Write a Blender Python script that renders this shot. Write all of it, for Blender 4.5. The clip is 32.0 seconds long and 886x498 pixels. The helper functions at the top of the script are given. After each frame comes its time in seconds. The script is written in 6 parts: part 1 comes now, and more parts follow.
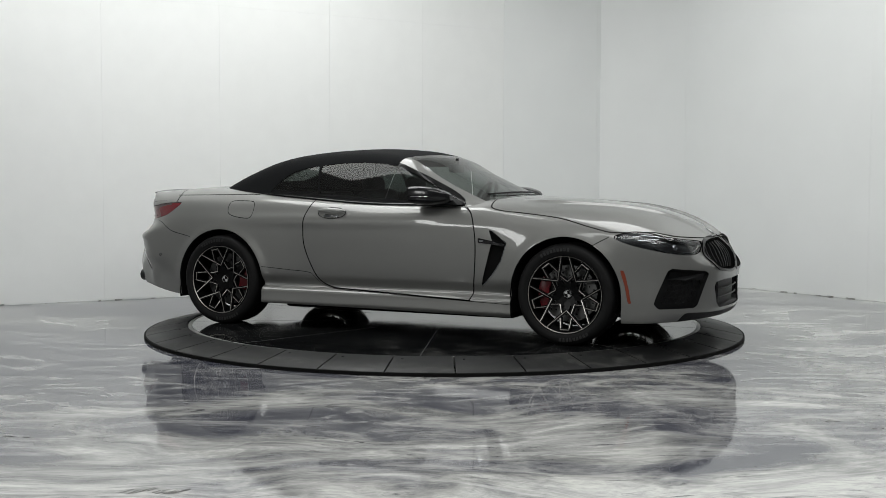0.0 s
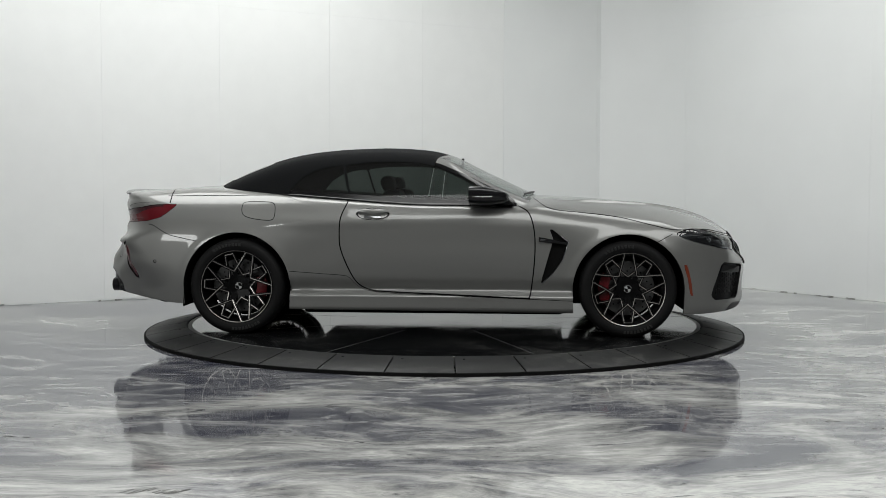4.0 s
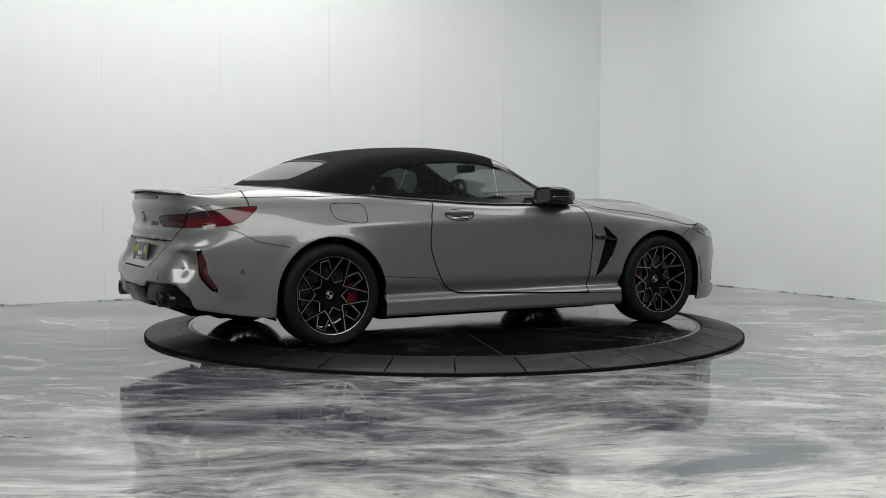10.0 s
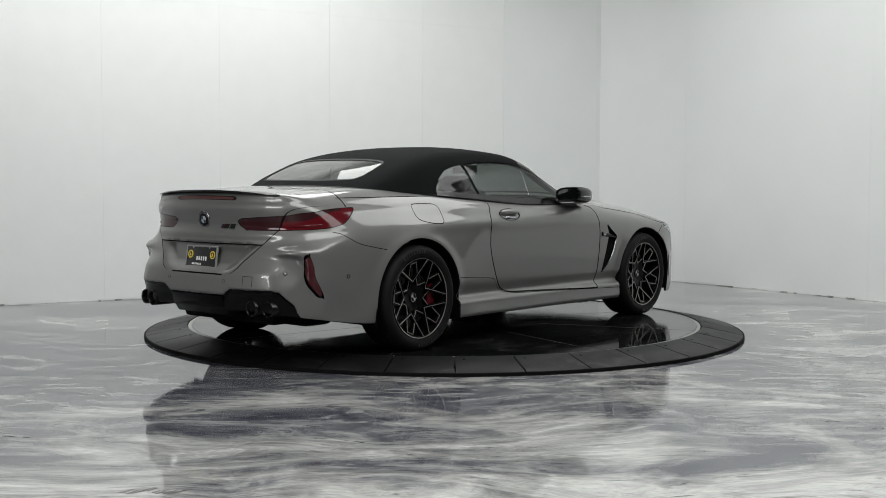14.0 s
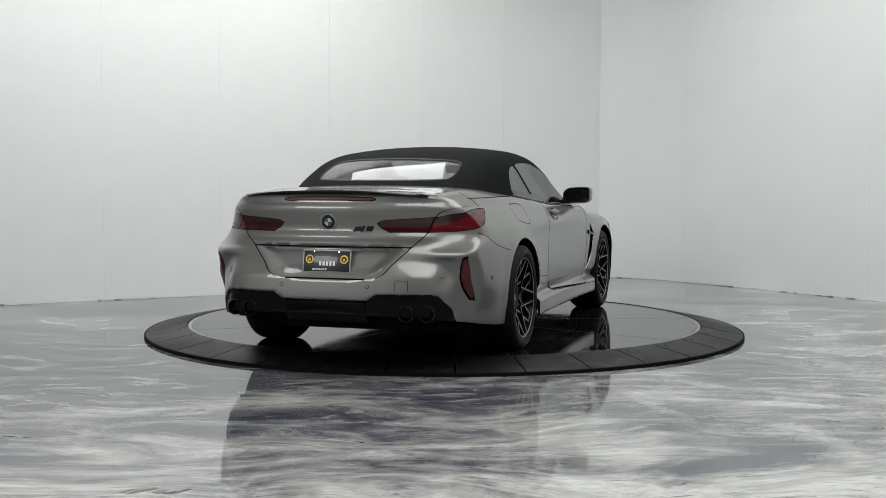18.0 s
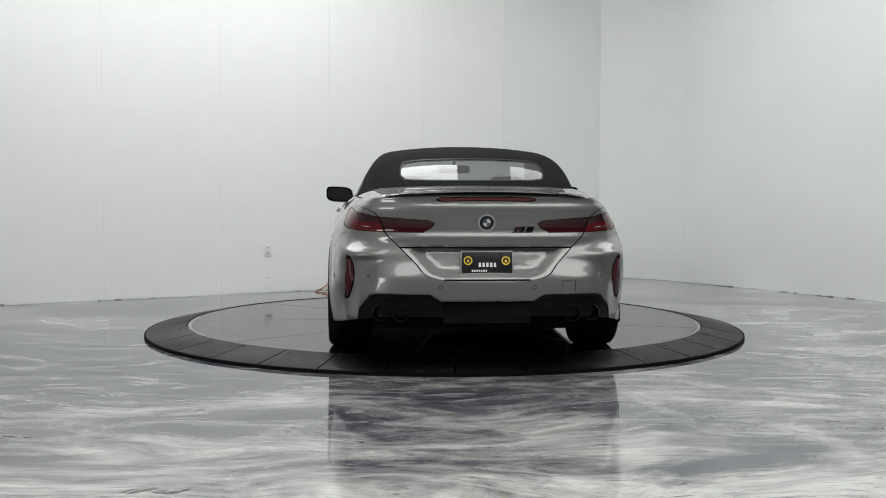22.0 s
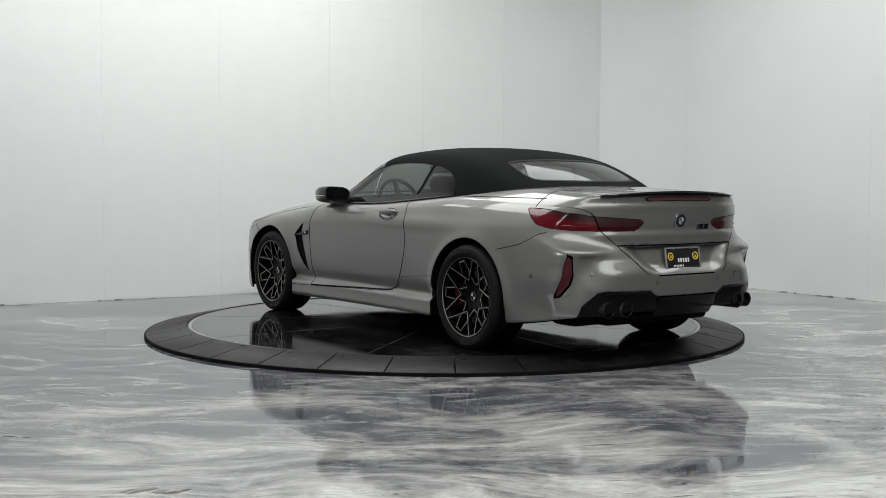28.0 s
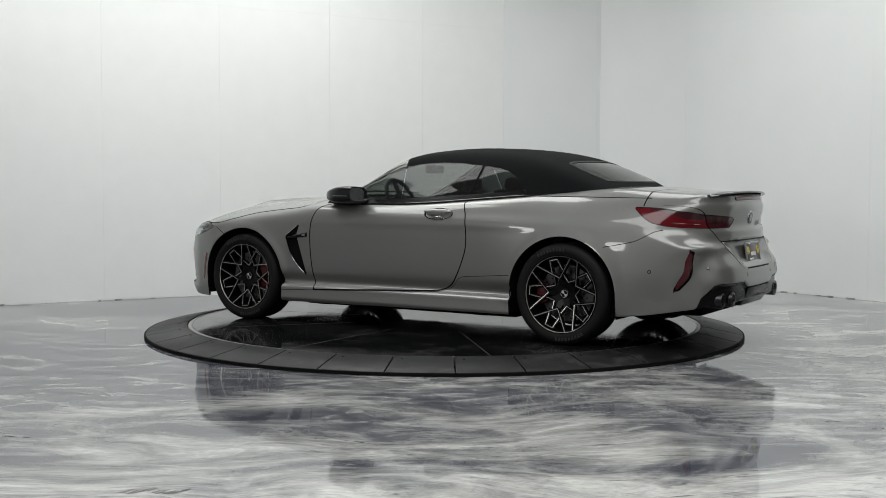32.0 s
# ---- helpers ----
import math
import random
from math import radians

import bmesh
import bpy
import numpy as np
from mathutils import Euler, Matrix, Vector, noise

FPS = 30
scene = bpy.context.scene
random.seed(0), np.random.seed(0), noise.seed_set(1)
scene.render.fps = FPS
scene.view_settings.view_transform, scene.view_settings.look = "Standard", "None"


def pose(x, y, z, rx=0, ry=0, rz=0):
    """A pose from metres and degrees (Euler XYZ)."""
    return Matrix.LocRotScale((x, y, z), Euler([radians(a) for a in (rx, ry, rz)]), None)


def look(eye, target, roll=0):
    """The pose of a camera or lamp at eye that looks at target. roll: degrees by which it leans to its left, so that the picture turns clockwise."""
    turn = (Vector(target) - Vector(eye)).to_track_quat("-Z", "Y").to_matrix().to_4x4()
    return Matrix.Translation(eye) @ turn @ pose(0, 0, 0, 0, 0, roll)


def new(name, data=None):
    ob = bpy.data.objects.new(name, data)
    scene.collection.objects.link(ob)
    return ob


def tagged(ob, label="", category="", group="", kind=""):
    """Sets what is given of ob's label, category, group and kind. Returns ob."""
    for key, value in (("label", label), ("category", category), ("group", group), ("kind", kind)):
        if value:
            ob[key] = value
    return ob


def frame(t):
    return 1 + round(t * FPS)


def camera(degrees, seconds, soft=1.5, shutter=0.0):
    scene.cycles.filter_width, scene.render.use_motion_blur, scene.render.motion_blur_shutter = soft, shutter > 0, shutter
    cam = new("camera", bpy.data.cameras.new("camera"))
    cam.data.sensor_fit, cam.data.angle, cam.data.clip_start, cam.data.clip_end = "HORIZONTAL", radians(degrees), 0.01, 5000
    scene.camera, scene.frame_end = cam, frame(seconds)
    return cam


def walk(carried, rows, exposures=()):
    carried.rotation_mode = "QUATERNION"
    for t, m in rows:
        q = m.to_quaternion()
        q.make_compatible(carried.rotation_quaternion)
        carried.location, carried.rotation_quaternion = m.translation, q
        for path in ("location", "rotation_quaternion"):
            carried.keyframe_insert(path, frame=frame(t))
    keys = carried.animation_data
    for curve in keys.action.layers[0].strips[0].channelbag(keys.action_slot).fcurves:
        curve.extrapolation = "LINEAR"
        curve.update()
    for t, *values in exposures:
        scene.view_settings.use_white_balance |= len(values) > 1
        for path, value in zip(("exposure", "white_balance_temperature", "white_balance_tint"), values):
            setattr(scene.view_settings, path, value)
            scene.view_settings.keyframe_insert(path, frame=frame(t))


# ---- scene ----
SECONDS = 32.0
DISC_Z = 0.0726            # top of the turntable above the floor
cam = camera(43.352, SECONDS, soft=0.75)
CAM_POSE = pose(0, -9.0225, 1.1406, 90 - 3.156, 0, 0.077) @ pose(0, 0, 0, 0, 0, 0.148)
walk(cam, [(0.0, CAM_POSE), (SECONDS, CAM_POSE)], exposures=[(0.0, 0.0), (SECONDS, 0.0)])

# heading of the car and the disc, in degrees, time by time
HEADING = [
    (0.0, -24.89), (0.5, -22.27), (1.0, -19.64), (1.5, -16.99), (2.0, -14.32), (2.5, -11.64), (3.0, -8.93), (3.5, -6.22),
    (4.0, -3.50), (4.5, -0.77), (5.0, 1.96), (5.5, 4.69), (6.0, 7.48), (6.5, 10.34), (7.0, 13.24), (7.5, 16.14), (8.0, 19.03),
    (8.5, 21.86), (9.0, 24.63), (9.5, 27.34), (10.0, 29.93), (10.5, 32.37), (11.0, 34.69), (11.5, 36.97), (12.0, 39.28),
    (12.5, 41.68), (13.0, 44.18), (13.5, 46.77), (14.0, 49.44), (14.5, 52.15), (15.0, 54.89), (15.5, 57.65), (16.0, 60.41),
    (16.5, 63.17), (17.0, 65.92), (17.5, 68.71), (18.0, 71.54), (18.5, 74.40), (19.0, 77.27), (19.5, 80.12), (20.0, 82.97),
    (20.5, 85.81), (21.0, 88.62), (21.5, 91.27), (22.0, 93.76), (22.5, 96.14), (23.0, 98.51), (23.5, 101.01), (24.0, 103.57),
    (24.5, 106.20), (25.0, 108.86), (25.5, 111.56), (26.0, 114.32), (26.5, 117.08), (27.0, 119.86), (27.5, 122.64),
    (28.0, 125.47), (28.5, 128.29), (29.0, 131.13), (29.5, 133.99), (30.0, 136.85), (30.5, 139.71), (31.0, 142.60),
    (31.5, 145.52), (32.0, 148.46),
]
CAR_AT = (-0.0375, -0.088)      # the car stands a little off the disc's axis

# ---------------------------------------------------------------- light
world = bpy.data.worlds.new("world")
scene.world = world
world.use_nodes = True
world.node_tree.nodes["Background"].inputs[0].default_value = (0.5, 0.52, 0.55, 1)
world.node_tree.nodes["Background"].inputs[1].default_value = 0.02


def area_lamp(name, at, target, size_x, size_y, watts, colour=(1, 1, 1)):
    data = bpy.data.lights.new(name, "AREA")
    data.shape, data.size, data.size_y, data.energy, data.color = "RECTANGLE", size_x, size_y, watts, colour
    ob = new(name, data)
    ob.matrix_world = look(at, target)
    return ob


COOL = (0.985, 1.0, 0.985)
area_lamp("ceiling_lamp", (-3.0, -0.2, 4.7), (-3.0, -0.2, 0), 2.0, 3.0, 96, COOL)
area_lamp("ceiling_lamp", (-0.9, 1.2, 4.7), (-0.9, 1.2, 0), 2.0, 3.0, 100, COOL)
area_lamp("ceiling_lamp", (2.2, 1.5, 4.7), (2.2, 1.5, 0), 2.0, 3.0, 52, COOL)
area_lamp("ceiling_lamp", (4.2, -0.2, 4.7), (4.2, -0.2, 0), 2.0, 3.0, 70, COOL)
area_lamp("ceiling_lamp", (1.9, -5.4, 4.8), (1.9, -5.4, 0), 7.0, 3.6, 310, COOL)
# unseen fill panel, added at front left to brighten the car's sides
area_lamp("left_fill", (-4.8, -6.4, 2.4), (0, 0, 0.6), 2.6, 1.2, 82, COOL)


# ---------------------------------------------------------------- materials
def nodes_of(name):
    m = bpy.data.materials.new(name)
    m.use_nodes = True
    n = m.node_tree
    return m, n, n.nodes["Principled BSDF"], n.links.new


def simple(name, colour, rough=0.5, metal=0.0, coat=0.0, coat_rough=0.03, spec=0.5, grain=0.0, grain_scale=60.0, bump=0.0, emit=0.0):
    """A plain material with a little grain in colour, gloss and relief."""
    m, n, b, link = nodes_of(name)
    b.inputs["Base Color"].default_value = (*colour, 1)
    b.inputs["Roughness"].default_value, b.inputs["Metallic"].default_value = rough, metal
    b.inputs["Coat Weight"].default_value, b.inputs["Coat Roughness"].default_value = coat, coat_rough
    b.inputs["Specular IOR Level"].default_value = spec
    if grain or bump:
        tc = n.nodes.new("ShaderNodeTexCoord")
        no = n.nodes.new("ShaderNodeTexNoise")
        no.inputs["Scale"].default_value, no.inputs["Detail"].default_value = grain_scale, 6
        link(tc.outputs["Object"], no.inputs["Vector"])
        if grain:
            ramp = n.nodes.new("ShaderNodeMapRange")
            ramp.inputs[3].default_value, ramp.inputs[4].default_value = 1 - grain, 1 + grain
            link(no.outputs[0], ramp.inputs[0])
            mul = n.nodes.new("ShaderNodeVectorMath")
            mul.operation = "MULTIPLY"
            mul.inputs[0].default_value = colour
            link(ramp.outputs[0], mul.inputs[1])
            link(mul.outputs[0], b.inputs["Base Color"])
            r2 = n.nodes.new("ShaderNodeMapRange")
            r2.inputs[3].default_value, r2.inputs[4].default_value = rough * (1 - grain), min(1, rough * (1 + grain))
            link(no.outputs[0], r2.inputs[0])
            link(r2.outputs[0], b.inputs["Roughness"])
        if bump:
            bp = n.nodes.new("ShaderNodeBump")
            bp.inputs["Strength"].default_value, bp.inputs["Distance"].default_value = bump, 0.002
            link(no.outputs[0], bp.inputs["Height"])
            link(bp.outputs[0], b.inputs["Normal"])
    if emit:
        b.inputs["Emission Color"].default_value, b.inputs["Emission Strength"].default_value = (*colour, 1), emit
    return m


def paint_material():
    """Grey metallic car paint: flakes under a clear coat."""
    m, n, b, link = nodes_of("grey metallic paint")
    tc = n.nodes.new("ShaderNodeTexCoord")
    fl = n.nodes.new("ShaderNodeTexVoronoi")
    fl.inputs["Scale"].default_value = 900
    link(tc.outputs["Object"], fl.inputs["Vector"])
    r = n.nodes.new("ShaderNodeMapRange")
    r.inputs[3].default_value, r.inputs[4].default_value = 0.88, 1.12
    link(fl.outputs["Color"], r.inputs[0])
    mul = n.nodes.new("ShaderNodeVectorMath")
    mul.operation = "MULTIPLY"
    mul.inputs[0].default_value = (0.190, 0.191, 0.183)
    link(r.outputs[0], mul.inputs[1])
    link(mul.outputs[0], b.inputs["Base Color"])
    b.inputs["Metallic"].default_value, b.inputs["Roughness"].default_value = 0.58, 0.46
    b.inputs["Specular IOR Level"].default_value = 0.35
    b.inputs["Coat Weight"].default_value, b.inputs["Coat Roughness"].default_value = 0.95, 0.03
    b.inputs["Coat IOR"].default_value = 1.52
    return m


def thin_glass(name, tint, rough=0.0, least=0.05, veil=0.0):
    """A thin tinted pane: straight through, with a mirror on top that grows towards a flat view. A pale veil stands in
    for reflections.
    """
    m = bpy.data.materials.new(name)
    m.use_nodes = True
    n = m.node_tree
    n.nodes.clear()
    out = n.nodes.new("ShaderNodeOutputMaterial")
    mix = n.nodes.new("ShaderNodeMixShader")
    tr = n.nodes.new("ShaderNodeBsdfTransparent")
    gl = n.nodes.new("ShaderNodeBsdfGlossy")
    lw = n.nodes.new("ShaderNodeLayerWeight")
    lw.inputs[0].default_value = 0.5
    power = n.nodes.new("ShaderNodeMath")
    power.operation, power.inputs[1].default_value = "POWER", 4.5
    rng = n.nodes.new("ShaderNodeMapRange")
    rng.inputs[3].default_value, rng.inputs[4].default_value = least, 0.9
    gl.inputs["Roughness"].default_value = rough
    tr.inputs[0].default_value = (*tint, 1)
    n.links.new(lw.outputs["Facing"], power.inputs[0])
    n.links.new(power.outputs[0], rng.inputs[0])
    n.links.new(rng.outputs[0], mix.inputs[0])
    # pale diffuse veil: bright reflections on the pane put into its colour
    if veil:
        dim = n.nodes.new("ShaderNodeMixShader")
        df = n.nodes.new("ShaderNodeBsdfDiffuse")
        df.inputs[0].default_value = (0.62, 0.62, 0.60, 1)
        dim.inputs[0].default_value = veil
        n.links.new(tr.outputs[0], dim.inputs[1])
        n.links.new(df.outputs[0], dim.inputs[2])
        n.links.new(dim.outputs[0], mix.inputs[1])
    else:
        n.links.new(tr.outputs[0], mix.inputs[1])
    n.links.new(gl.outputs[0], mix.inputs[2])
    n.links.new(mix.outputs[0], out.inputs[0])
    return m


def floor_material():
    """Poured epoxy floor in white and grey, drawn out in long streaks, under a glossy coat."""
    m, n, b, link = nodes_of("marbled epoxy")
    tc = n.nodes.new("ShaderNodeTexCoord")

    # slow swirls that bend the streaks
    swirl = n.nodes.new("ShaderNodeTexNoise")
    swirl.inputs["Scale"].default_value, swirl.inputs["Detail"].default_value = 0.45, 3
    link(tc.outputs["Object"], swirl.inputs["Vector"])
    amount = n.nodes.new("ShaderNodeVectorMath")
    amount.operation, amount.inputs[1].default_value = "MULTIPLY", (1.3, 1.3, 0)
    link(swirl.outputs["Color"], amount.inputs[0])
    bent = n.nodes.new("ShaderNodeVectorMath")
    bent.operation = "ADD"
    link(tc.outputs["Object"], bent.inputs[0])
    link(amount.outputs[0], bent.inputs[1])
    warped = bent.outputs[0]

    def streaks(sx, sy, scale, warp, detail, seed):
        mp = n.nodes.new("ShaderNodeMapping")
        mp.inputs["Scale"].default_value = (sx, sy, 1)
        mp.inputs["Location"].default_value = (seed, seed * 0.7, 0)
        link(warped, mp.inputs["Vector"])
        no = n.nodes.new("ShaderNodeTexNoise")
        no.inputs["Scale"].default_value, no.inputs["Detail"].default_value = scale, detail
        no.inputs["Distortion"].default_value, no.inputs["Roughness"].default_value = warp, 0.62
        link(mp.outputs[0], no.inputs["Vector"])
        return no.outputs[0]

    def ramp(src, stops):
        r = n.nodes.new("ShaderNodeValToRGB")
        while len(r.color_ramp.elements) < len(stops):
            r.color_ramp.elements.new(0.5)
        for e, (p, c) in zip(r.color_ramp.elements, stops):
            e.position, e.color = p, (*c, 1)
        link(src, r.inputs[0])
        return r.outputs[0]

    def mix(a, c, fac, mode="MIX"):
        x = n.nodes.new("ShaderNodeMix")
        x.data_type, x.blend_type = "RGBA", mode
        if isinstance(fac, float):
            x.inputs[0].default_value = fac
        else:
            link(fac, x.inputs[0])
        link(a, x.inputs[6])
        link(c, x.inputs[7])
        return x.outputs[2]

    def tone(value):
        c = n.nodes.new("ShaderNodeRGB")
        c.outputs[0].default_value = (*value, 1)
        return c.outputs[0]

    def grey(lo, hi):
        return [(lo, (0, 0, 0)), (hi, (1, 1, 1))]

    def both(a, c):
        x = n.nodes.new("ShaderNodeMath")
        x.operation = "MULTIPLY"
        link(a, x.inputs[0])
        link(c, x.inputs[1])
        return x.outputs[0]

    # base colour carries the car's dark reflection round the turntable, paler towards the hall
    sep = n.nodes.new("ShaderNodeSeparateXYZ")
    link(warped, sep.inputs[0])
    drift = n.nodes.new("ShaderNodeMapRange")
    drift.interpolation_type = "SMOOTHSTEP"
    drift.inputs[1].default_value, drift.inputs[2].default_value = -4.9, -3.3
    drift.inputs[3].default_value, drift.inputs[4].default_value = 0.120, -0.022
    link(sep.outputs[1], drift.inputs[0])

    # tone also runs from greyer on one side to whiter on the other
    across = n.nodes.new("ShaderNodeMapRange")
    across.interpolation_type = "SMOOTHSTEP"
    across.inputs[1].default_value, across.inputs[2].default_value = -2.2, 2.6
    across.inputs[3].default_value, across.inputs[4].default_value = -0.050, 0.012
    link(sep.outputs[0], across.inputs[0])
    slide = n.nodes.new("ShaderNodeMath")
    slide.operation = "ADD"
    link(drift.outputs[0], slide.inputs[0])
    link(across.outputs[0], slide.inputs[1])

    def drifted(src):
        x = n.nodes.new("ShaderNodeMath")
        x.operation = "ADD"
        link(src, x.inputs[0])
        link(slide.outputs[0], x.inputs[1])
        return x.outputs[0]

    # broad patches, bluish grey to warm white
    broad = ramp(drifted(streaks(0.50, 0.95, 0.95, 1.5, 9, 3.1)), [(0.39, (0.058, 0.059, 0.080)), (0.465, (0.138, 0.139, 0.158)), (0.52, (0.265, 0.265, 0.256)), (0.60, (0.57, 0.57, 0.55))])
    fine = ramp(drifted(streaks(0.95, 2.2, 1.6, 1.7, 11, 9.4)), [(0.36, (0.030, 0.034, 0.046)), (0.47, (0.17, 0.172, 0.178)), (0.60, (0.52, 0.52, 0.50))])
    base = mix(broad, fine, 0.45)
    # small feathered mottling
    mottle = ramp(streaks(2.2, 5.5, 3.2, 2.4, 12, 14.0), [(0.34, (0.78, 0.78, 0.80)), (0.52, (1.0, 1.0, 1.0)), (0.68, (1.20, 1.20, 1.18))])
    base = mix(base, mottle, 1.0, "MULTIPLY")
    # thin dark hairs, gathered in places
    place = ramp(streaks(0.40, 0.8, 1.1, 0.8, 3, 51.0), grey(0.42, 0.56))
    hairs = ramp(streaks(1.1, 6.0, 2.3, 1.9, 9, 21.0), [(0.34, (1, 1, 1)), (0.43, (0, 0, 0))])
    base = mix(base, tone((0.040, 0.042, 0.052)), both(hairs, place))
    veins = ramp(streaks(0.7, 2.8, 1.2, 1.4, 9, 77.0), [(0.31, (0.9, 0.9, 0.9)), (0.37, (0, 0, 0))])
    base = mix(base, tone((0.050, 0.052, 0.062)), veins)
    # pale wisps
    wisps = ramp(streaks(0.85, 2.8, 1.5, 1.9, 10, 33.0), [(0.57, (0, 0, 0)), (0.70, (0.5, 0.5, 0.5))])
    base = mix(base, tone((0.58, 0.58, 0.56)), wisps)
    lines = ramp(streaks(1.1, 5.0, 2.0, 1.8, 8, 91.0), [(0.61, (0, 0, 0)), (0.72, (0.38, 0.38, 0.38))])
    base = mix(base, tone((0.60, 0.60, 0.585)), lines)
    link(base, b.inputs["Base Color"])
    b.inputs["Roughness"].default_value, b.inputs["IOR"].default_value = 0.05, 1.53
    b.inputs["Coat Weight"].default_value, b.inputs["Coat Roughness"].default_value = 0.0, 0.03
    wav = n.nodes.new("ShaderNodeTexNoise")
    wav.inputs["Scale"].default_value, wav.inputs["Detail"].default_value = 2.2, 3
    link(tc.outputs["Object"], wav.inputs["Vector"])
    bp = n.nodes.new("ShaderNodeBump")
    bp.inputs["Strength"].default_value, bp.inputs["Distance"].default_value = 0.035, 0.01
    link(wav.outputs[0], bp.inputs["Height"])
    link(bp.outputs[0], b.inputs["Normal"])
    link(bp.outputs[0], b.inputs["Coat Normal"])
    return m


def worn_material(name, dark, pale, scale, edge, rough_lo, rough_hi, spec):
    """Dark sheet with pale worn patches and dull smears."""
    m, n, b, link = nodes_of(name)
    tc = n.nodes.new("ShaderNodeTexCoord")
    fine = n.nodes.new("ShaderNodeTexNoise")
    fine.inputs["Scale"].default_value, fine.inputs["Detail"].default_value, fine.inputs["Roughness"].default_value = scale, 10, 0.7
    fine.inputs["Distortion"].default_value = 0.6
    wide = n.nodes.new("ShaderNodeTexNoise")
    wide.inputs["Scale"].default_value, wide.inputs["Detail"].default_value = scale * 0.22, 4
    for t in (fine, wide):
        link(tc.outputs["Object"], t.inputs["Vector"])
    total = n.nodes.new("ShaderNodeMath")
    total.operation = "MULTIPLY_ADD"
    total.inputs[1].default_value = 0.6
    link(wide.outputs[0], total.inputs[0])
    link(fine.outputs[0], total.inputs[2])
    r = n.nodes.new("ShaderNodeMapRange")
    r.interpolation_type = "SMOOTHSTEP"
    r.inputs[1].default_value, r.inputs[2].default_value = edge
    link(total.outputs[0], r.inputs[0])
    mx = n.nodes.new("ShaderNodeMix")
    mx.data_type = "RGBA"
    mx.inputs[6].default_value, mx.inputs[7].default_value = (*dark, 1), (*pale, 1)
    link(r.outputs[0], mx.inputs[0])
    link(mx.outputs[2], b.inputs["Base Color"])
    q = n.nodes.new("ShaderNodeMapRange")
    q.inputs[1].default_value, q.inputs[2].default_value = 0.35, 0.7
    q.inputs[3].default_value, q.inputs[4].default_value = rough_lo, rough_hi
    link(wide.outputs[0], q.inputs[0])
    link(q.outputs[0], b.inputs["Roughness"])
    b.inputs["Specular IOR Level"].default_value = spec
    bp = n.nodes.new("ShaderNodeBump")
    bp.inputs["Strength"].default_value, bp.inputs["Distance"].default_value = 0.05, 0.002
    link(fine.outputs[0], bp.inputs["Height"])
    link(bp.outputs[0], b.inputs["Normal"])
    return m


PAINT = paint_material()
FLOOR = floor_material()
WALL = simple("white painted wallboard", (0.80, 0.81, 0.80), 0.45, grain=0.03, grain_scale=5.0, bump=0.05)
# same board as WALL, its shade past the corner put into the colour
WALL_SHADED = simple("white wallboard greyed for shade", (0.775, 0.79, 0.785), 0.45, grain=0.04, grain_scale=1.6, bump=0.05)
CEILING = simple("grey ceiling paint", (0.34, 0.34, 0.335), 0.8, grain=0.05, grain_scale=3)
BACKWALL = simple("grey back wall paint", (0.10, 0.10, 0.105), 0.7, grain=0.05, grain_scale=3)
RUBBER_TILE = worn_material("dark ramp board", (0.0085, 0.0088, 0.009), (0.034, 0.034, 0.032), 6.0, (0.84, 1.0), 0.38, 0.6, 0.2)
DISC = worn_material("polished dark disc", (0.0062, 0.0066, 0.007), (0.050, 0.050, 0.048), 6.5, (0.78, 1.04), 0.02, 0.12, 0.32)
STEEL = simple("worn steel strip", (0.34, 0.34, 0.33), 0.45, metal=0.9, grain=0.35, grain_scale=30)
FABRIC = simple("black soft top canvas", (0.0055, 0.006, 0.0066), 0.9, spec=0.08, grain=0.3, grain_scale=420, bump=0.5)
GLOSS_BLACK = simple("gloss black trim", (0.004, 0.004, 0.0045), 0.16, spec=0.4)
SATIN_BLACK = simple("satin black plastic", (0.006, 0.006, 0.0065), 0.45, spec=0.18, grain=0.2, grain_scale=200, bump=0.1)
MESH_GREY = simple("dark grey plastic mesh", (0.006, 0.006, 0.0062), 0.55, spec=0.12)
DIFFUSER = simple("black diffuser plastic", (0.003, 0.003, 0.0033), 0.22, spec=0.16)
DEEP_BLACK = simple("black underbody", (0.004, 0.004, 0.004), 0.85, spec=0.1, grain=0.2)
TYRE = simple("black tyre rubber", (0.0065, 0.0065, 0.0067), 0.6, spec=0.16, grain=0.3, grain_scale=120, bump=0.2)
SIDEWALL = simple("raised sidewall rubber", (0.016, 0.016, 0.016), 0.5, spec=0.3)
RIM_BLACK = simple("black rim paint", (0.003, 0.003, 0.0032), 0.3, spec=0.12)
RIM_CUT = simple("turned bare rim edge", (0.40, 0.385, 0.36), 0.36, metal=0.9)
BRAKE_DARK = simple("dark brake disc iron", (0.06, 0.06, 0.059), 0.45, metal=0.5, grain=0.2, grain_scale=80)
BRAKE_IRON = simple("brake disc iron", (0.13, 0.13, 0.128), 0.42, metal=0.5, grain=0.2, grain_scale=80)
CALIPER_RED = simple("red brake caliper", (0.085, 0.004, 0.007), 0.35, spec=0.3)
CHROME = simple("chrome", (0.72, 0.72, 0.72), 0.12, metal=1.0)
RED_LENS = simple("dark red lamp lens", (0.100, 0.006, 0.010), 0.10, spec=0.4, coat=0.15)
RED_DARK = simple("smoked red lamp lens", (0.035, 0.004, 0.007), 0.14, spec=0.35, coat=0.2)
RED_REFLECTOR = simple("red reflector", (0.060, 0.003, 0.007), 0.15, spec=0.4, coat=0.3, grain=0.2, grain_scale=300)
SMOKED = simple("smoked grey lens", (0.034, 0.009, 0.012), 0.12, spec=0.4, coat=0.3)
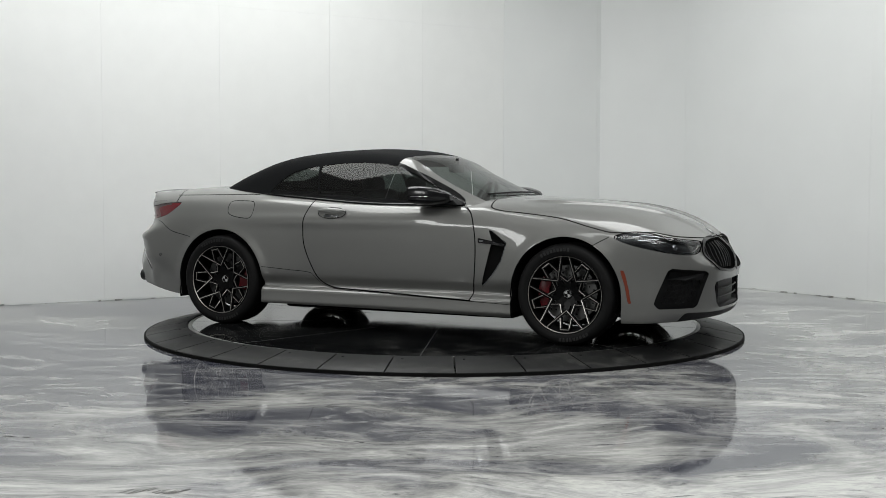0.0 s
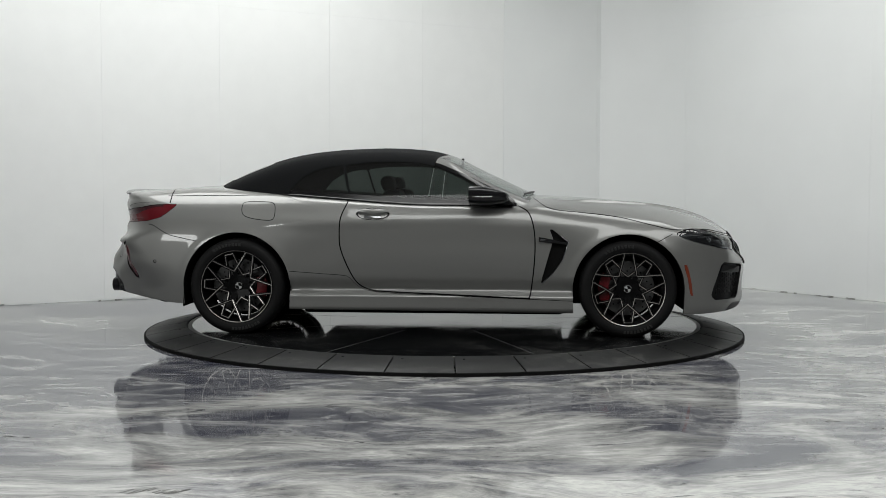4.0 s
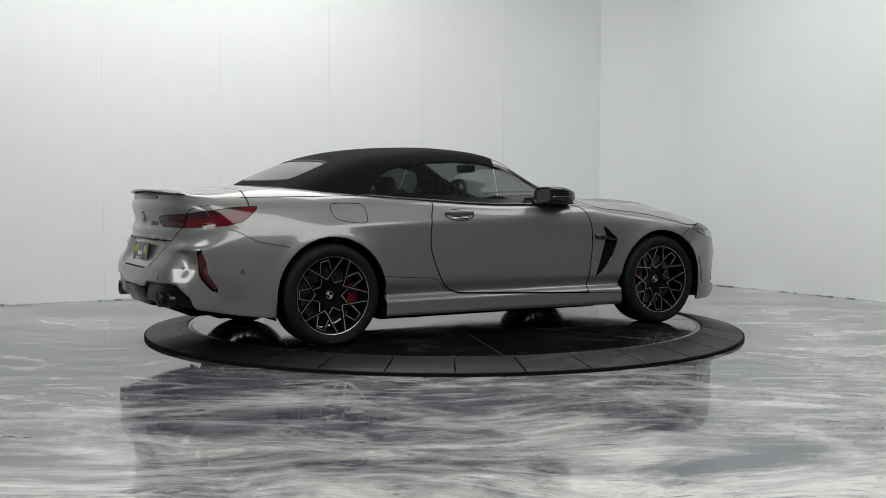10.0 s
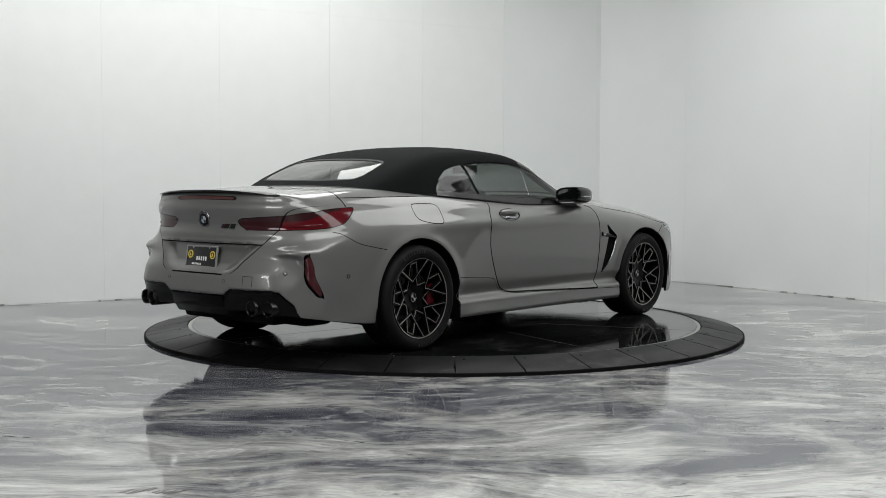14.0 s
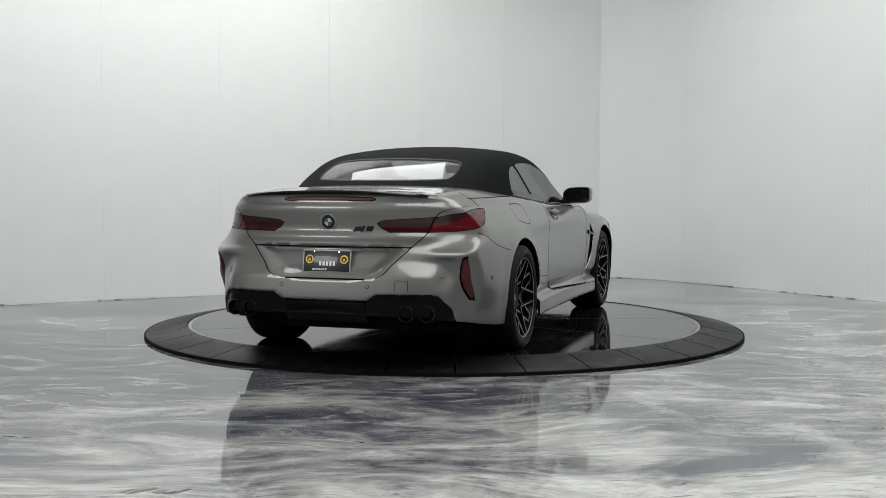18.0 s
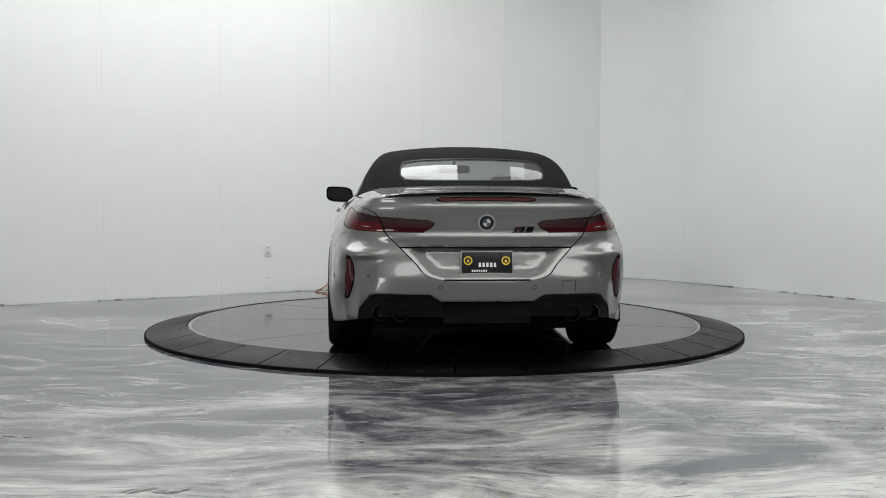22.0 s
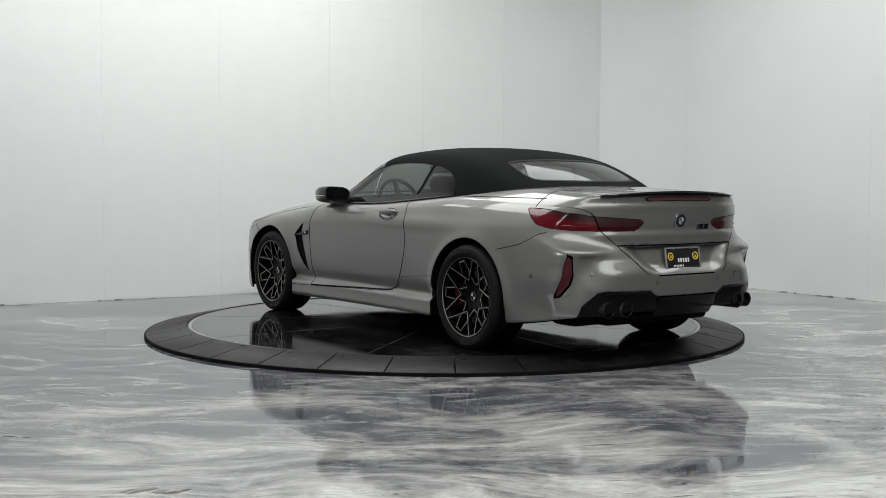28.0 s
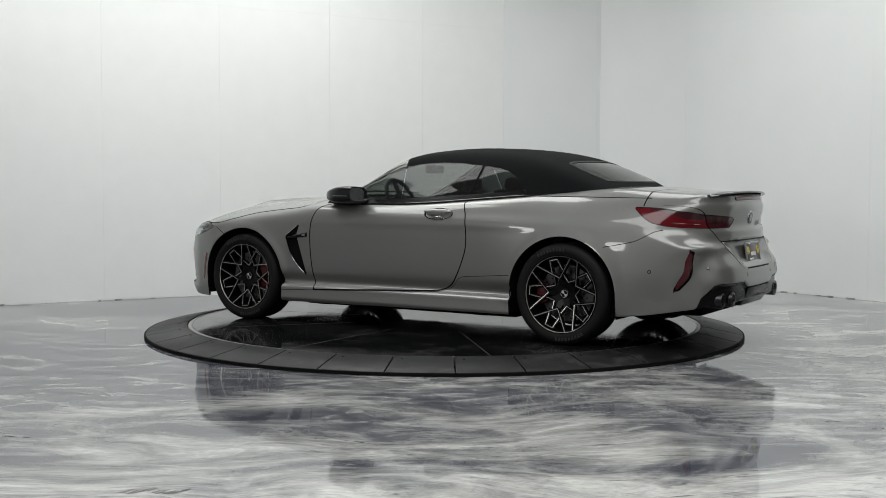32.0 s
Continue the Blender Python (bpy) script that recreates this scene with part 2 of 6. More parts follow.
BRAKE_BAR = simple("dull red light bar glass", (0.11, 0.028, 0.026), 0.3, coat=0.4)
SEAM = simple("dull seam strip", (0.07, 0.07, 0.068), 0.45, metal=0.4)
PLATE_FRAME = simple("pale plate frame", (0.34, 0.34, 0.34), 0.4, metal=0.5)
EXHAUST = simple("dark chromed steel", (0.040, 0.040, 0.042), 0.3, metal=1.0)
CHROME_DIM = simple("dull chrome", (0.35, 0.36, 0.37), 0.15, metal=1.0)
LAMP_BOWL = simple("dark lamp bowl", (0.030, 0.030, 0.032), 0.3, metal=0.6)
AMBER = simple("amber red side marker", (0.17, 0.030, 0.012), 0.25, coat=0.6)
CARBON = simple("dark carbon cover", (0.008, 0.008, 0.009), 0.2, spec=0.35, coat=0.3, grain=0.4, grain_scale=260)
WINDOW = thin_glass("tinted window glass", (0.19, 0.215, 0.205), 0.0, 0.03, 0.012)
WINDSCREEN = thin_glass("windscreen glass", (0.80, 0.85, 0.83), 0.0, 0.11, 0.06)
REAR_GLASS = thin_glass("rear window glass", (0.48, 0.50, 0.49), 0.03, 0.05, 0.13)
LAMP_GLASS = thin_glass("clear lamp glass", (0.85, 0.87, 0.88))
DARK_LEATHER = simple("black leather", (0.015, 0.015, 0.016), 0.5, grain=0.2, grain_scale=90, bump=0.2)
WHITE_PLASTIC = simple("white plastic", (0.78, 0.78, 0.76), 0.4)
YELLOW_INK = simple("yellow print", (0.75, 0.55, 0.06), 0.5)
WHITE_INK = simple("white print", (0.8, 0.8, 0.8), 0.5)
PLATE_BLACK = simple("black plate print", (0.012, 0.012, 0.014), 0.35, coat=0.3)
EMBLEM_GREY = simple("pale emblem enamel", (0.42, 0.43, 0.43), 0.35)
BADGE_BLUE = simple("blue enamel", (0.05, 0.075, 0.11), 0.25, coat=0.5)
HOSE = simple("orange brown hose", (0.30, 0.13, 0.06), 0.6)
GRIME = simple("grey wall grime", (0.22, 0.215, 0.205), 0.9)
SCUFF = simple("grey brown floor scuffs", (0.085, 0.082, 0.078), 0.6)
DIRT = simple("dark grime", (0.05, 0.048, 0.045), 0.9)


# ---------------------------------------------------------------- mesh helpers
def part(name, bm, material, parent=None, label="", smooth=True, sharp=35.0):
    """Link a bmesh as one object, under a thing or a part."""
    me = bpy.data.meshes.new(name)
    bm.normal_update()
    bm.to_mesh(me)
    bm.free()
    if smooth:
        me.polygons.foreach_set("use_smooth", [True] * len(me.polygons))
        me.set_sharp_from_angle(angle=radians(sharp))
    for mat in (material if isinstance(material, (list, tuple)) else [material]):
        me.materials.append(mat)
    ob = new(name, me)
    if parent:
        ob.parent = parent
    if label:
        tagged(ob, label)
    return ob


def box(bm, lo, hi, bevel=0.0, seg=2, m=None):
    """Add a bevelled box between two corners."""
    r = bmesh.ops.create_cube(bm, size=1.0)
    vs = r["verts"]
    c = [(a + b) / 2 for a, b in zip(lo, hi)]
    s = [abs(b - a) for a, b in zip(lo, hi)]
    bmesh.ops.scale(bm, vec=s, verts=vs)
    bmesh.ops.translate(bm, vec=c, verts=vs)
    if bevel:
        es = list({e for v in vs for e in v.link_edges})
        r = bmesh.ops.bevel(bm, geom=es, offset=bevel, segments=seg, affect="EDGES", profile=0.5)
        vs = list({v for f in r["faces"] for v in f.verts} | {v for v in vs if v.is_valid})
    if m is not None:
        bmesh.ops.transform(bm, matrix=m, verts=vs)
    return vs


def lathe(bm, profile, seg=48, m=Matrix.Identity(4), closed=False):
    """Turn (radius, height) pairs round the y axis; height runs along y."""
    rings = []
    for i in range(seg):
        a = 2 * math.pi * i / seg
        rings.append([bm.verts.new(m @ Vector((r * math.cos(a), h, r * math.sin(a)))) for r, h in profile])
    n = len(profile)
    for i in range(seg):
        p, q = rings[i], rings[(i + 1) % seg]
        for j in range(n if closed else n - 1):
            k = (j + 1) % n
            try:
                bm.faces.new((p[j], p[k], q[k], q[j]))
            except ValueError:
                pass


def prism(bm, pts, depth, m=Matrix.Identity(4), bevel=0.0):
    """A flat outline of (x, z) points, pulled out along y by depth."""
    a = [bm.verts.new(m @ Vector((x, 0, z))) for x, z in pts]
    b = [bm.verts.new(m @ Vector((x, depth, z))) for x, z in pts]
    fs = [bm.faces.new(a), bm.faces.new(b[::-1])]
    k = len(pts)
    for i in range(k):
        fs.append(bm.faces.new((a[i], b[i], b[(i + 1) % k], a[(i + 1) % k])))
    bmesh.ops.recalc_face_normals(bm, faces=fs)
    if bevel:
        es = list({e for f in fs[:2] for e in f.edges})
        bmesh.ops.bevel(bm, geom=es, offset=bevel, segments=2, affect="EDGES", profile=0.5)


def tube(bm, path, radius, seg=8):
    """A round tube along points."""
    rings = []
    for i, p in enumerate(path):
        p = Vector(p)
        d = (Vector(path[min(i + 1, len(path) - 1)]) - Vector(path[max(i - 1, 0)])).normalized()
        u = d.orthogonal().normalized() if i == 0 else (u - d * u.dot(d)).normalized()
        w = d.cross(u)
        rings.append([bm.verts.new(p + radius * (math.cos(2 * math.pi * k / seg) * u + math.sin(2 * math.pi * k / seg) * w)) for k in range(seg)])
    for p, q in zip(rings, rings[1:]):
        for k in range(seg):
            bm.faces.new((p[k], p[(k + 1) % seg], q[(k + 1) % seg], q[k]))
    for ring in (rings[0], rings[-1]):
        bm.faces.new(ring)


# ---------------------------------------------------------------- the room
FLOOR_EDGE = [(-10.0, -1.72), (0.705, 4.51), (1.97, 5.2), (2.66, 4.9), (3.02, 4.32), (5.75, 0.123)]


def build_floor():
    bm = bmesh.new()
    vs = [bm.verts.new(p) for p in ((-12, -13, 0), (12, -13, 0), (12, 9, 0), (-12, 9, 0))]
    bm.faces.new(vs)
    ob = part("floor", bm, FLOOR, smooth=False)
    tagged(ob, "glossy white and grey marbled epoxy floor", "floor", kind="structure")


def wall_run(name, pts, height, thick, material, label):
    """An upright wall along plan points, with its thickness behind."""
    bm = bmesh.new()
    ps = [Vector((x, y)) for x, y in pts]
    outer = []
    for i, p in enumerate(ps):
        d = (ps[min(i + 1, len(ps) - 1)] - ps[max(i - 1, 0)]).normalized()
        outer.append(p + Vector((-d.y, d.x)) * thick)
    loop = ps + outer[::-1]
    a = [bm.verts.new((p.x, p.y, 0)) for p in loop]
    b = [bm.verts.new((p.x, p.y, height)) for p in loop]
    k = len(loop)
    for i in range(k):
        bm.faces.new((a[i], a[(i + 1) % k], b[(i + 1) % k], b[i]))
    bm.faces.new(b)
    bmesh.ops.recalc_face_normals(bm, faces=bm.faces)
    ob = part(name, bm, material)
    return tagged(ob, label, "wall", kind="structure")


CEILING_Z = 4.9


def build_walls():
    rng = random.Random(5)
    left = [FLOOR_EDGE[0], FLOOR_EDGE[1]]
    west = wall_run("wall_west", left, CEILING_Z, 0.12, WALL, "smooth white panelled wall with thin joints and scuffed base")
    bend = [FLOOR_EDGE[1], FLOOR_EDGE[2]]
    # rounded run from the corner panel into the east wall
    p0, p1, p2 = (Vector(FLOOR_EDGE[2]), Vector((2.72, 4.98)), Vector(FLOOR_EDGE[4]))
    for i in range(1, 9):
        t = i / 8
        q = p0 * (1 - t) ** 2 + p1 * 2 * t * (1 - t) + p2 * t * t
        bend.append((q.x, q.y))
    bend.append(FLOOR_EDGE[5])
    east = wall_run("wall_east", bend, CEILING_Z, 0.12, WALL_SHADED, "smooth panelled wall bending round the corner, greyed for its shade")
    # unseen walls: the dark run darkens the car's reflections, the white one brightens them
    south = wall_run("wall_south", [(5.84, 0.19), (9.2, 1.6), (9.2, -12.5), (-8.0, -12.5)], CEILING_Z, 0.12, BACKWALL, "plain dark grey unseen wall closing the hall")
    wall_run("wall_southwest", [(-8.0, -12.5), (-10.0, -9.0), (-10.0, -1.72)], CEILING_Z, 0.12, WALL, "plain white unseen wall added to brighten the car's side")
    bm = bmesh.new()
    box(bm, (-10.4, -12.9, CEILING_Z), (9.5, 6, CEILING_Z + 0.1))
    tagged(part("ceiling", bm, CEILING, smooth=False), "plain grey ceiling", "ceiling", kind="structure")
    panels(west, left, [-9.4, -8.2, -7.0, -5.8, -4.63, -3.41, -2.361, -1.273, -0.258, 0.70], 3.03, WALL)
    panels(east, bend, [0.71, 1.92, 2.91, 4.32, 5.74], 3.06, WALL_SHADED)
    # scuffed, uneven foot of the walls: a dark gap with chips and smears of white filler
    for name, pts, lo, hi, dark in (("west", left, -4.6, 0.6, 0.16), ("east", bend, 0.9, 5.0, 0.5)):
        line = along(pts)
        for mat, share, label in ((GRIME, dark, "dark gap at the foot of the wall"), (WALL, 0.5, "smears of white filler at the foot of the wall")):
            bm = bmesh.new()
            x = lo
            while x < hi:
                run = rng.uniform(0.015, 0.07) if mat is GRIME else rng.uniform(0.03, 0.22)
                if rng.random() < share:
                    a, b = line(x), line(min(x + run, hi))
                    d = (b - a)
                    nrm = Vector((d.y, -d.x)).normalized()
                    h = rng.uniform(0.003, 0.010) if mat is GRIME else rng.uniform(0.006, 0.02)
                    o = rng.uniform(0.004, 0.014) if mat is GRIME else rng.uniform(0.005, 0.012)
                    lo4 = [a, b, b + nrm * o * rng.uniform(0.4, 1), a + nrm * o * rng.uniform(0.4, 1)]
                    vs = [bm.verts.new((p.x, p.y, 0.0012)) for p in lo4] + [bm.verts.new((p.x, p.y, h * rng.uniform(0.6, 1.2))) for p in lo4]
                    for f in ((0, 1, 5, 4), (1, 2, 6, 5), (2, 3, 7, 6), (3, 0, 4, 7), (4, 5, 6, 7)):
                        bm.faces.new([vs[k] for k in f])
                x += run
            bmesh.ops.recalc_face_normals(bm, faces=bm.faces)
            ob = part("wall_foot", bm, mat, smooth=False)
            tagged(ob, label, "debris", kind="stuff")


def along(pts):
    """The plan point of a wall at a given x."""
    ps = sorted(pts)
    return lambda x: Vector((x, float(np.interp(x, [p[0] for p in ps], [p[1] for p in ps]))))


def panels(wall, pts, joints, top, material):
    """Wallboards 4 mm proud of the wall, with thin open joints between them."""
    line = along(pts)
    inner = sorted(p[0] for p in pts)
    for x0, x1 in zip(joints, joints[1:]):
        stops = [x0] + [x for x in inner if x0 + 0.02 < x < x1 - 0.02] + [x1]
        for z0, z1 in ((0.012, top - 0.0009), (top + 0.0009, CEILING_Z - 0.02)):
            bm = bmesh.new()
            rows = []
            for k, x in enumerate(stops):
                p = line(x)
                q = line(x + 0.01) - line(x - 0.01) if 0 < k < len(stops) - 1 else (line(stops[1]) - line(stops[0]) if k == 0 else line(stops[-1]) - line(stops[-2]))
                q.normalize()
                nrm = Vector((q.y, -q.x))
                p = p + q * (0.0006 if k == 0 else -0.0006 if k == len(stops) - 1 else 0)
                f, b = p + nrm * 0.004, p + nrm * 0.0005
                rows.append([bm.verts.new((f.x, f.y, z0)), bm.verts.new((f.x, f.y, z1)), bm.verts.new((b.x, b.y, z1)), bm.verts.new((b.x, b.y, z0))])
            for p, q in zip(rows, rows[1:]):
                for j in range(4):
                    bm.faces.new((p[j], q[j], q[(j + 1) % 4], p[(j + 1) % 4]))
            bm.faces.new(rows[0]), bm.faces.new(rows[-1][::-1])
            bmesh.ops.recalc_face_normals(bm, faces=bm.faces)
            part("panel", bm, material, wall)


# ---------------------------------------------------------------- turntable
R_DISC, R_RING = 2.035, 2.352


def build_turntable():
    disc = new("turntable_disc")
    tagged(disc, "polished dark grey round turntable disc under the car", "turntable")
    bm = bmesh.new()
    lathe(bm, [(0.0001, 0), (R_DISC - 0.035, 0), (R_DISC - 0.035, -0.05)], 128, Matrix.Rotation(radians(90), 4, "X"))
    bmesh.ops.remove_doubles(bm, verts=bm.verts, dist=1e-4)
    bmesh.ops.recalc_face_normals(bm, faces=bm.faces)
    part("plate", bm, DISC, disc)
    bm = bmesh.new()
    lathe(bm, [(R_DISC - 0.031, -0.05), (R_DISC - 0.031, 0.0), (R_DISC - 0.004, 0.0), (R_DISC - 0.004, -0.05)], 128, Matrix.Rotation(radians(90), 4, "X"))
    bmesh.ops.recalc_face_normals(bm, faces=bm.faces)
    part("edge_strip", bm, STEEL, disc, "worn bare steel edge strip")
    for turn in (-109.0, -69.5, -29.5, 10.0, 50.0, 90.0, 130.0, 170.5, -149.5):
        bm = bmesh.new()
        box(bm, (0.75, -0.0022, -0.01), (R_DISC - 0.04, 0.0022, 0.0006))
        s = part("seam_strip", bm, SEAM, disc, smooth=False)
        s.matrix_basis = pose(0, 0, 0, 0, 0, turn)
    ring = new("turntable_ramp")
    tagged(ring, "ring of dark grey ramp boards round the turntable", "ramp")
    count = 34
    for k in range(count):
        a0 = 2 * math.pi * k / count + radians(-98.91)
        bm = bmesh.new()
        gap = 0.0055
        n = 8
        grid = []
        for i in range(n + 1):
            row = []
            for r, z in ((R_DISC + 0.004, DISC_Z - 0.03), (R_DISC + 0.004, DISC_Z + 0.004), (R_DISC + 0.012, DISC_Z + 0.007), (R_RING - 0.012, 0.026), (R_RING, 0.020), (R_RING, 0.001)):
                ang = a0 + 2 * math.pi / count * i / n
                t = (i - n / 2) / (n / 2)
                ang -= t * gap / r
                row.append(bm.verts.new((r * math.cos(ang), r * math.sin(ang), z)))
            grid.append(row)
        for p, q in zip(grid, grid[1:]):
            for j in range(5):
                bm.faces.new((p[j], p[j + 1], q[j + 1], q[j]))
        bm.faces.new(grid[0]), bm.faces.new(grid[-1][::-1])
        bmesh.ops.recalc_face_normals(bm, faces=bm.faces)
        part("ramp_board", bm, RUBBER_TILE, ring)
        # a dark screw near the inner edge, at each joint
        bm = bmesh.new()
        lathe(bm, [(0.0001, 0.003), (0.008, 0.003), (0.009, 0.0)], 10, Matrix.Rotation(radians(90), 4, "X"))
        bmesh.ops.remove_doubles(bm, verts=bm.verts, dist=1e-4)
        sc = part("screw", bm, DEEP_BLACK, ring)
        rr = R_DISC + 0.07
        sc.location = (rr * math.cos(a0 + 0.03), rr * math.sin(a0 + 0.03), DISC_Z - 0.005)
    # black rubber foot round the ramp
    bm = bmesh.new()
    lathe(bm, [(R_RING - 0.004, -0.024), (R_RING + 0.007, -0.022), (R_RING + 0.009, -0.001), (R_RING - 0.004, -0.001)], 128, Matrix.Rotation(radians(-90), 4, "X"), closed=True)
    bmesh.ops.recalc_face_normals(bm, faces=bm.faces)
    part("edge_trim", bm, DEEP_BLACK, ring, "black rubber edge trim")
    return disc


# ---------------------------------------------------------------- the car's surface
def spline(*knots, soft=61):
    """A smooth curve through (x, y) knots; flat beyond its ends."""
    xs, ys = np.array([k[0] for k in knots], float), np.array([k[1] for k in knots], float)
    n = len(xs)
    h, d = np.diff(xs), np.diff(ys) / np.diff(xs)
    m = np.zeros(n)
    m[0], m[-1] = d[0], d[-1]
    for i in range(1, n - 1):
        if d[i - 1] * d[i] > 0:
            w1, w2 = 2 * h[i] + h[i - 1], h[i] + 2 * h[i - 1]
            m[i] = (w1 + w2) / (w1 / d[i - 1] + w2 / d[i])
    q = np.linspace(xs[0], xs[-1], 1500)
    k = np.clip(np.searchsorted(xs, q) - 1, 0, n - 2)
    t = (q - xs[k]) / h[k]
    v = (ys[k] * (1 + 2 * t) * (1 - t) ** 2 + m[k] * h[k] * t * (1 - t) ** 2 + ys[k + 1] * t * t * (3 - 2 * t) + m[k + 1] * h[k] * t * t * (t - 1))
    half = soft // 2
    ker = np.hanning(soft)
    pad = np.concatenate([2 * v[0] - v[half:0:-1], v, 2 * v[-1] - v[-2:-2 - half:-1]])
    v = np.convolve(pad, ker / ker.sum(), "valid")
    return lambda x: np.interp(x, q, v)


def step(a, b, x):
    t = np.clip((x - a) / (b - a), 0, 1)
    return t * t * (3 - 2 * t)


def bell(x, c, w):
    return np.exp(-((x - c) / w) ** 2)


def smax(a, b, k):
    h = np.maximum(k - np.abs(a - b), 0) / k
    return np.maximum(a, b) + h * h * h * k / 6


def outline(pts, smooth=4):
    """Signed distance to a closed outline (negative inside); its corners are rounded by a spline when smooth > 1."""
    p = np.array(pts, float)
    if smooth > 1:
        n, out = len(p), []
        for i in range(n):
            a, b, c, d = p[i - 1], p[i], p[(i + 1) % n], p[(i + 2) % n]
            for s in range(smooth):
                t = s / smooth
                out.append(0.5 * (2 * b + (c - a) * t + (2 * a - 5 * b + 4 * c - d) * t * t + (3 * b - a - 3 * c + d) * t ** 3))
        p = np.array(out)
    q = np.roll(p, -1, axis=0)

    def f(x, y):
        x, y = np.asarray(x, float), np.asarray(y, float)
        best, inside = np.full(x.shape, 1e9), np.zeros(x.shape, bool)
        for (ax, ay), (bx, by) in zip(p, q):
            ex, ey = bx - ax, by - ay
            t = np.clip(((x - ax) * ex + (y - ay) * ey) / (ex * ex + ey * ey + 1e-12), 0, 1)
            best = np.minimum(best, (x - ax - t * ex) ** 2 + (y - ay - t * ey) ** 2)
            if ay != by:
                inside ^= ((ay > y) != (by > y)) & (x < ex * (y - ay) / ey + ax)
        return np.where(inside, -1, 1) * np.sqrt(best)

    return f


AXLE_F, AXLE_R, HUB_Z, ARCH_R = 1.4135, -1.4135, 0.346, 0.394

# half width along the car, and how far the side leans in above and below its widest line
plan_width = spline((-2.6, 0.800), (-2.4, 0.842), (-2.2, 0.880), (-1.9, 0.928), (-1.41, 0.964), (-1.05, 0.962), (-0.6, 0.941), (0.0, 0.935), (0.6, 0.939), (1.0, 0.952),
                    (1.41, 0.970), (1.8, 0.968), (2.1, 0.940), (2.5, 0.90))
lean_rear = spline((0.15, 0.02), (0.25, 0.008), (0.45, 0.0), (0.60, 0.006), (0.70, 0.016), (0.80, 0.044), (0.88, 0.082), (0.95, 0.126), (1.0, 0.180), (1.05, 0.25), (1.1, 0.33))
lean_door = spline((0.05, 0.044), (0.20, 0.046), (0.27, 0.050), (0.34, 0.043), (0.40, 0.024), (0.47, 0.016), (0.60, 0.008), (0.72, 0.003), (0.79, 0.002), (0.83, 0.010), (0.88, 0.027), (0.94, 0.050),
                   (0.99, 0.078), (1.05, 0.12), (1.12, 0.17), soft=71)
lean_front = spline((0.12, 0.05), (0.18, 0.02), (0.30, 0.008), (0.45, 0.0), (0.62, 0.002), (0.72, 0.016), (0.80, 0.040), (0.86, 0.075), (0.92, 0.13), (1.0, 0.22), (1.1, 0.36))
top_line = spline((-2.5, 1.012), (-2.40, 1.028), (-2.235, 1.046), (-1.986, 1.062), (-1.694, 1.082), (-1.3, 1.075), (-0.8, 1.04), (0.0, 1.0), (0.6, 1.002), (0.79, 1.012), (0.965, 1.003),
                  (1.1, 0.996), (1.323, 0.981), (1.5, 0.965), (1.633, 0.951), (1.75, 0.931), (1.841, 0.911), (1.96, 0.876), (2.05, 0.840), (2.16, 0.780), (2.235, 0.727), (2.34, 0.645), (2.43, 0.56))
top_drop = spline((-2.5, 0.05), (-1.9, 0.035), (-1.2, 0.06), (-0.3, 0.06), (0.6, 0.07), (1.0, 0.10), (1.4, 0.118), (1.8, 0.122), (2.2, 0.09), (2.5, 0.06))
tail_line = spline((0.10, -2.34), (0.20, -2.435), (0.30, -2.498), (0.40, -2.504), (0.50, -2.496), (0.60, -2.476), (0.67, -2.452), (0.72, -2.432), (0.80, -2.412), (0.88, -2.422), (0.95, -2.434), (1.0, -2.424), (1.1, -2.39))
tail_bow = spline((-0.3, 0.020), (0, 0), (0.3, 0.020), (0.5, 0.056), (0.65, 0.102), (0.75, 0.155), (0.83, 0.225), (0.90, 0.32), (0.97, 0.46), (1.1, 0.7))
nose_line = spline((0.10, 2.285), (0.17, 2.325), (0.24, 2.362), (0.35, 2.368), (0.50, 2.370), (0.60, 2.362), (0.68, 2.345), (0.74, 2.315), (0.80, 2.28), (0.9, 2.24))
nose_bow = spline((-0.25, 0.012), (0, 0), (0.25, 0.014), (0.45, 0.062), (0.62, 0.130), (0.75, 0.205), (0.84, 0.300), (0.90, 0.395), (0.97, 0.58), (1.1, 0.85))
under_line = spline((-2.6, 0.33), (-2.3, 0.275), (-1.85, 0.212), (-1.02, 0.180), (0.0, 0.172), (1.0, 0.165), (1.85, 0.165), (2.2, 0.175), (2.5, 0.19))
diffuser_shape = outline([(0.0, 0.402), (0.27, 0.402), (0.335, 0.440), (0.65, 0.444), (0.69, 0.432), (0.75, 0.355), (0.765, 0.26), (0.765, 0.05), (-0.1, 0.05), (-0.1, 0.402)], 1)


corner_shift = spline((0.20, 0.0), (0.36, 0.0), (0.45, 0.0), (0.57, 0.0), (0.625, -0.020), (0.655, -0.040), (0.685, -0.038), (0.71, -0.012), (0.76, 0.030), (0.85, 0.055), (0.95, 0.050), (1.1, 0.045))
tail_bow_low = spline((-0.3, 0.008), (0, 0), (0.3, 0.008), (0.5, 0.024), (0.64, 0.060), (0.72, 0.130), (0.785, 0.205), (0.84, 0.248), (0.88, 0.320), (0.95, 0.50), (1.1, 0.8))


def arch_distance(x, z):
    dz = z - HUB_Z
    dz = np.where(dz < 0, 0.35 * dz, dz)
    return np.minimum(np.hypot(x - AXLE_F, dz), np.hypot(x - AXLE_R, dz)) - ARCH_R


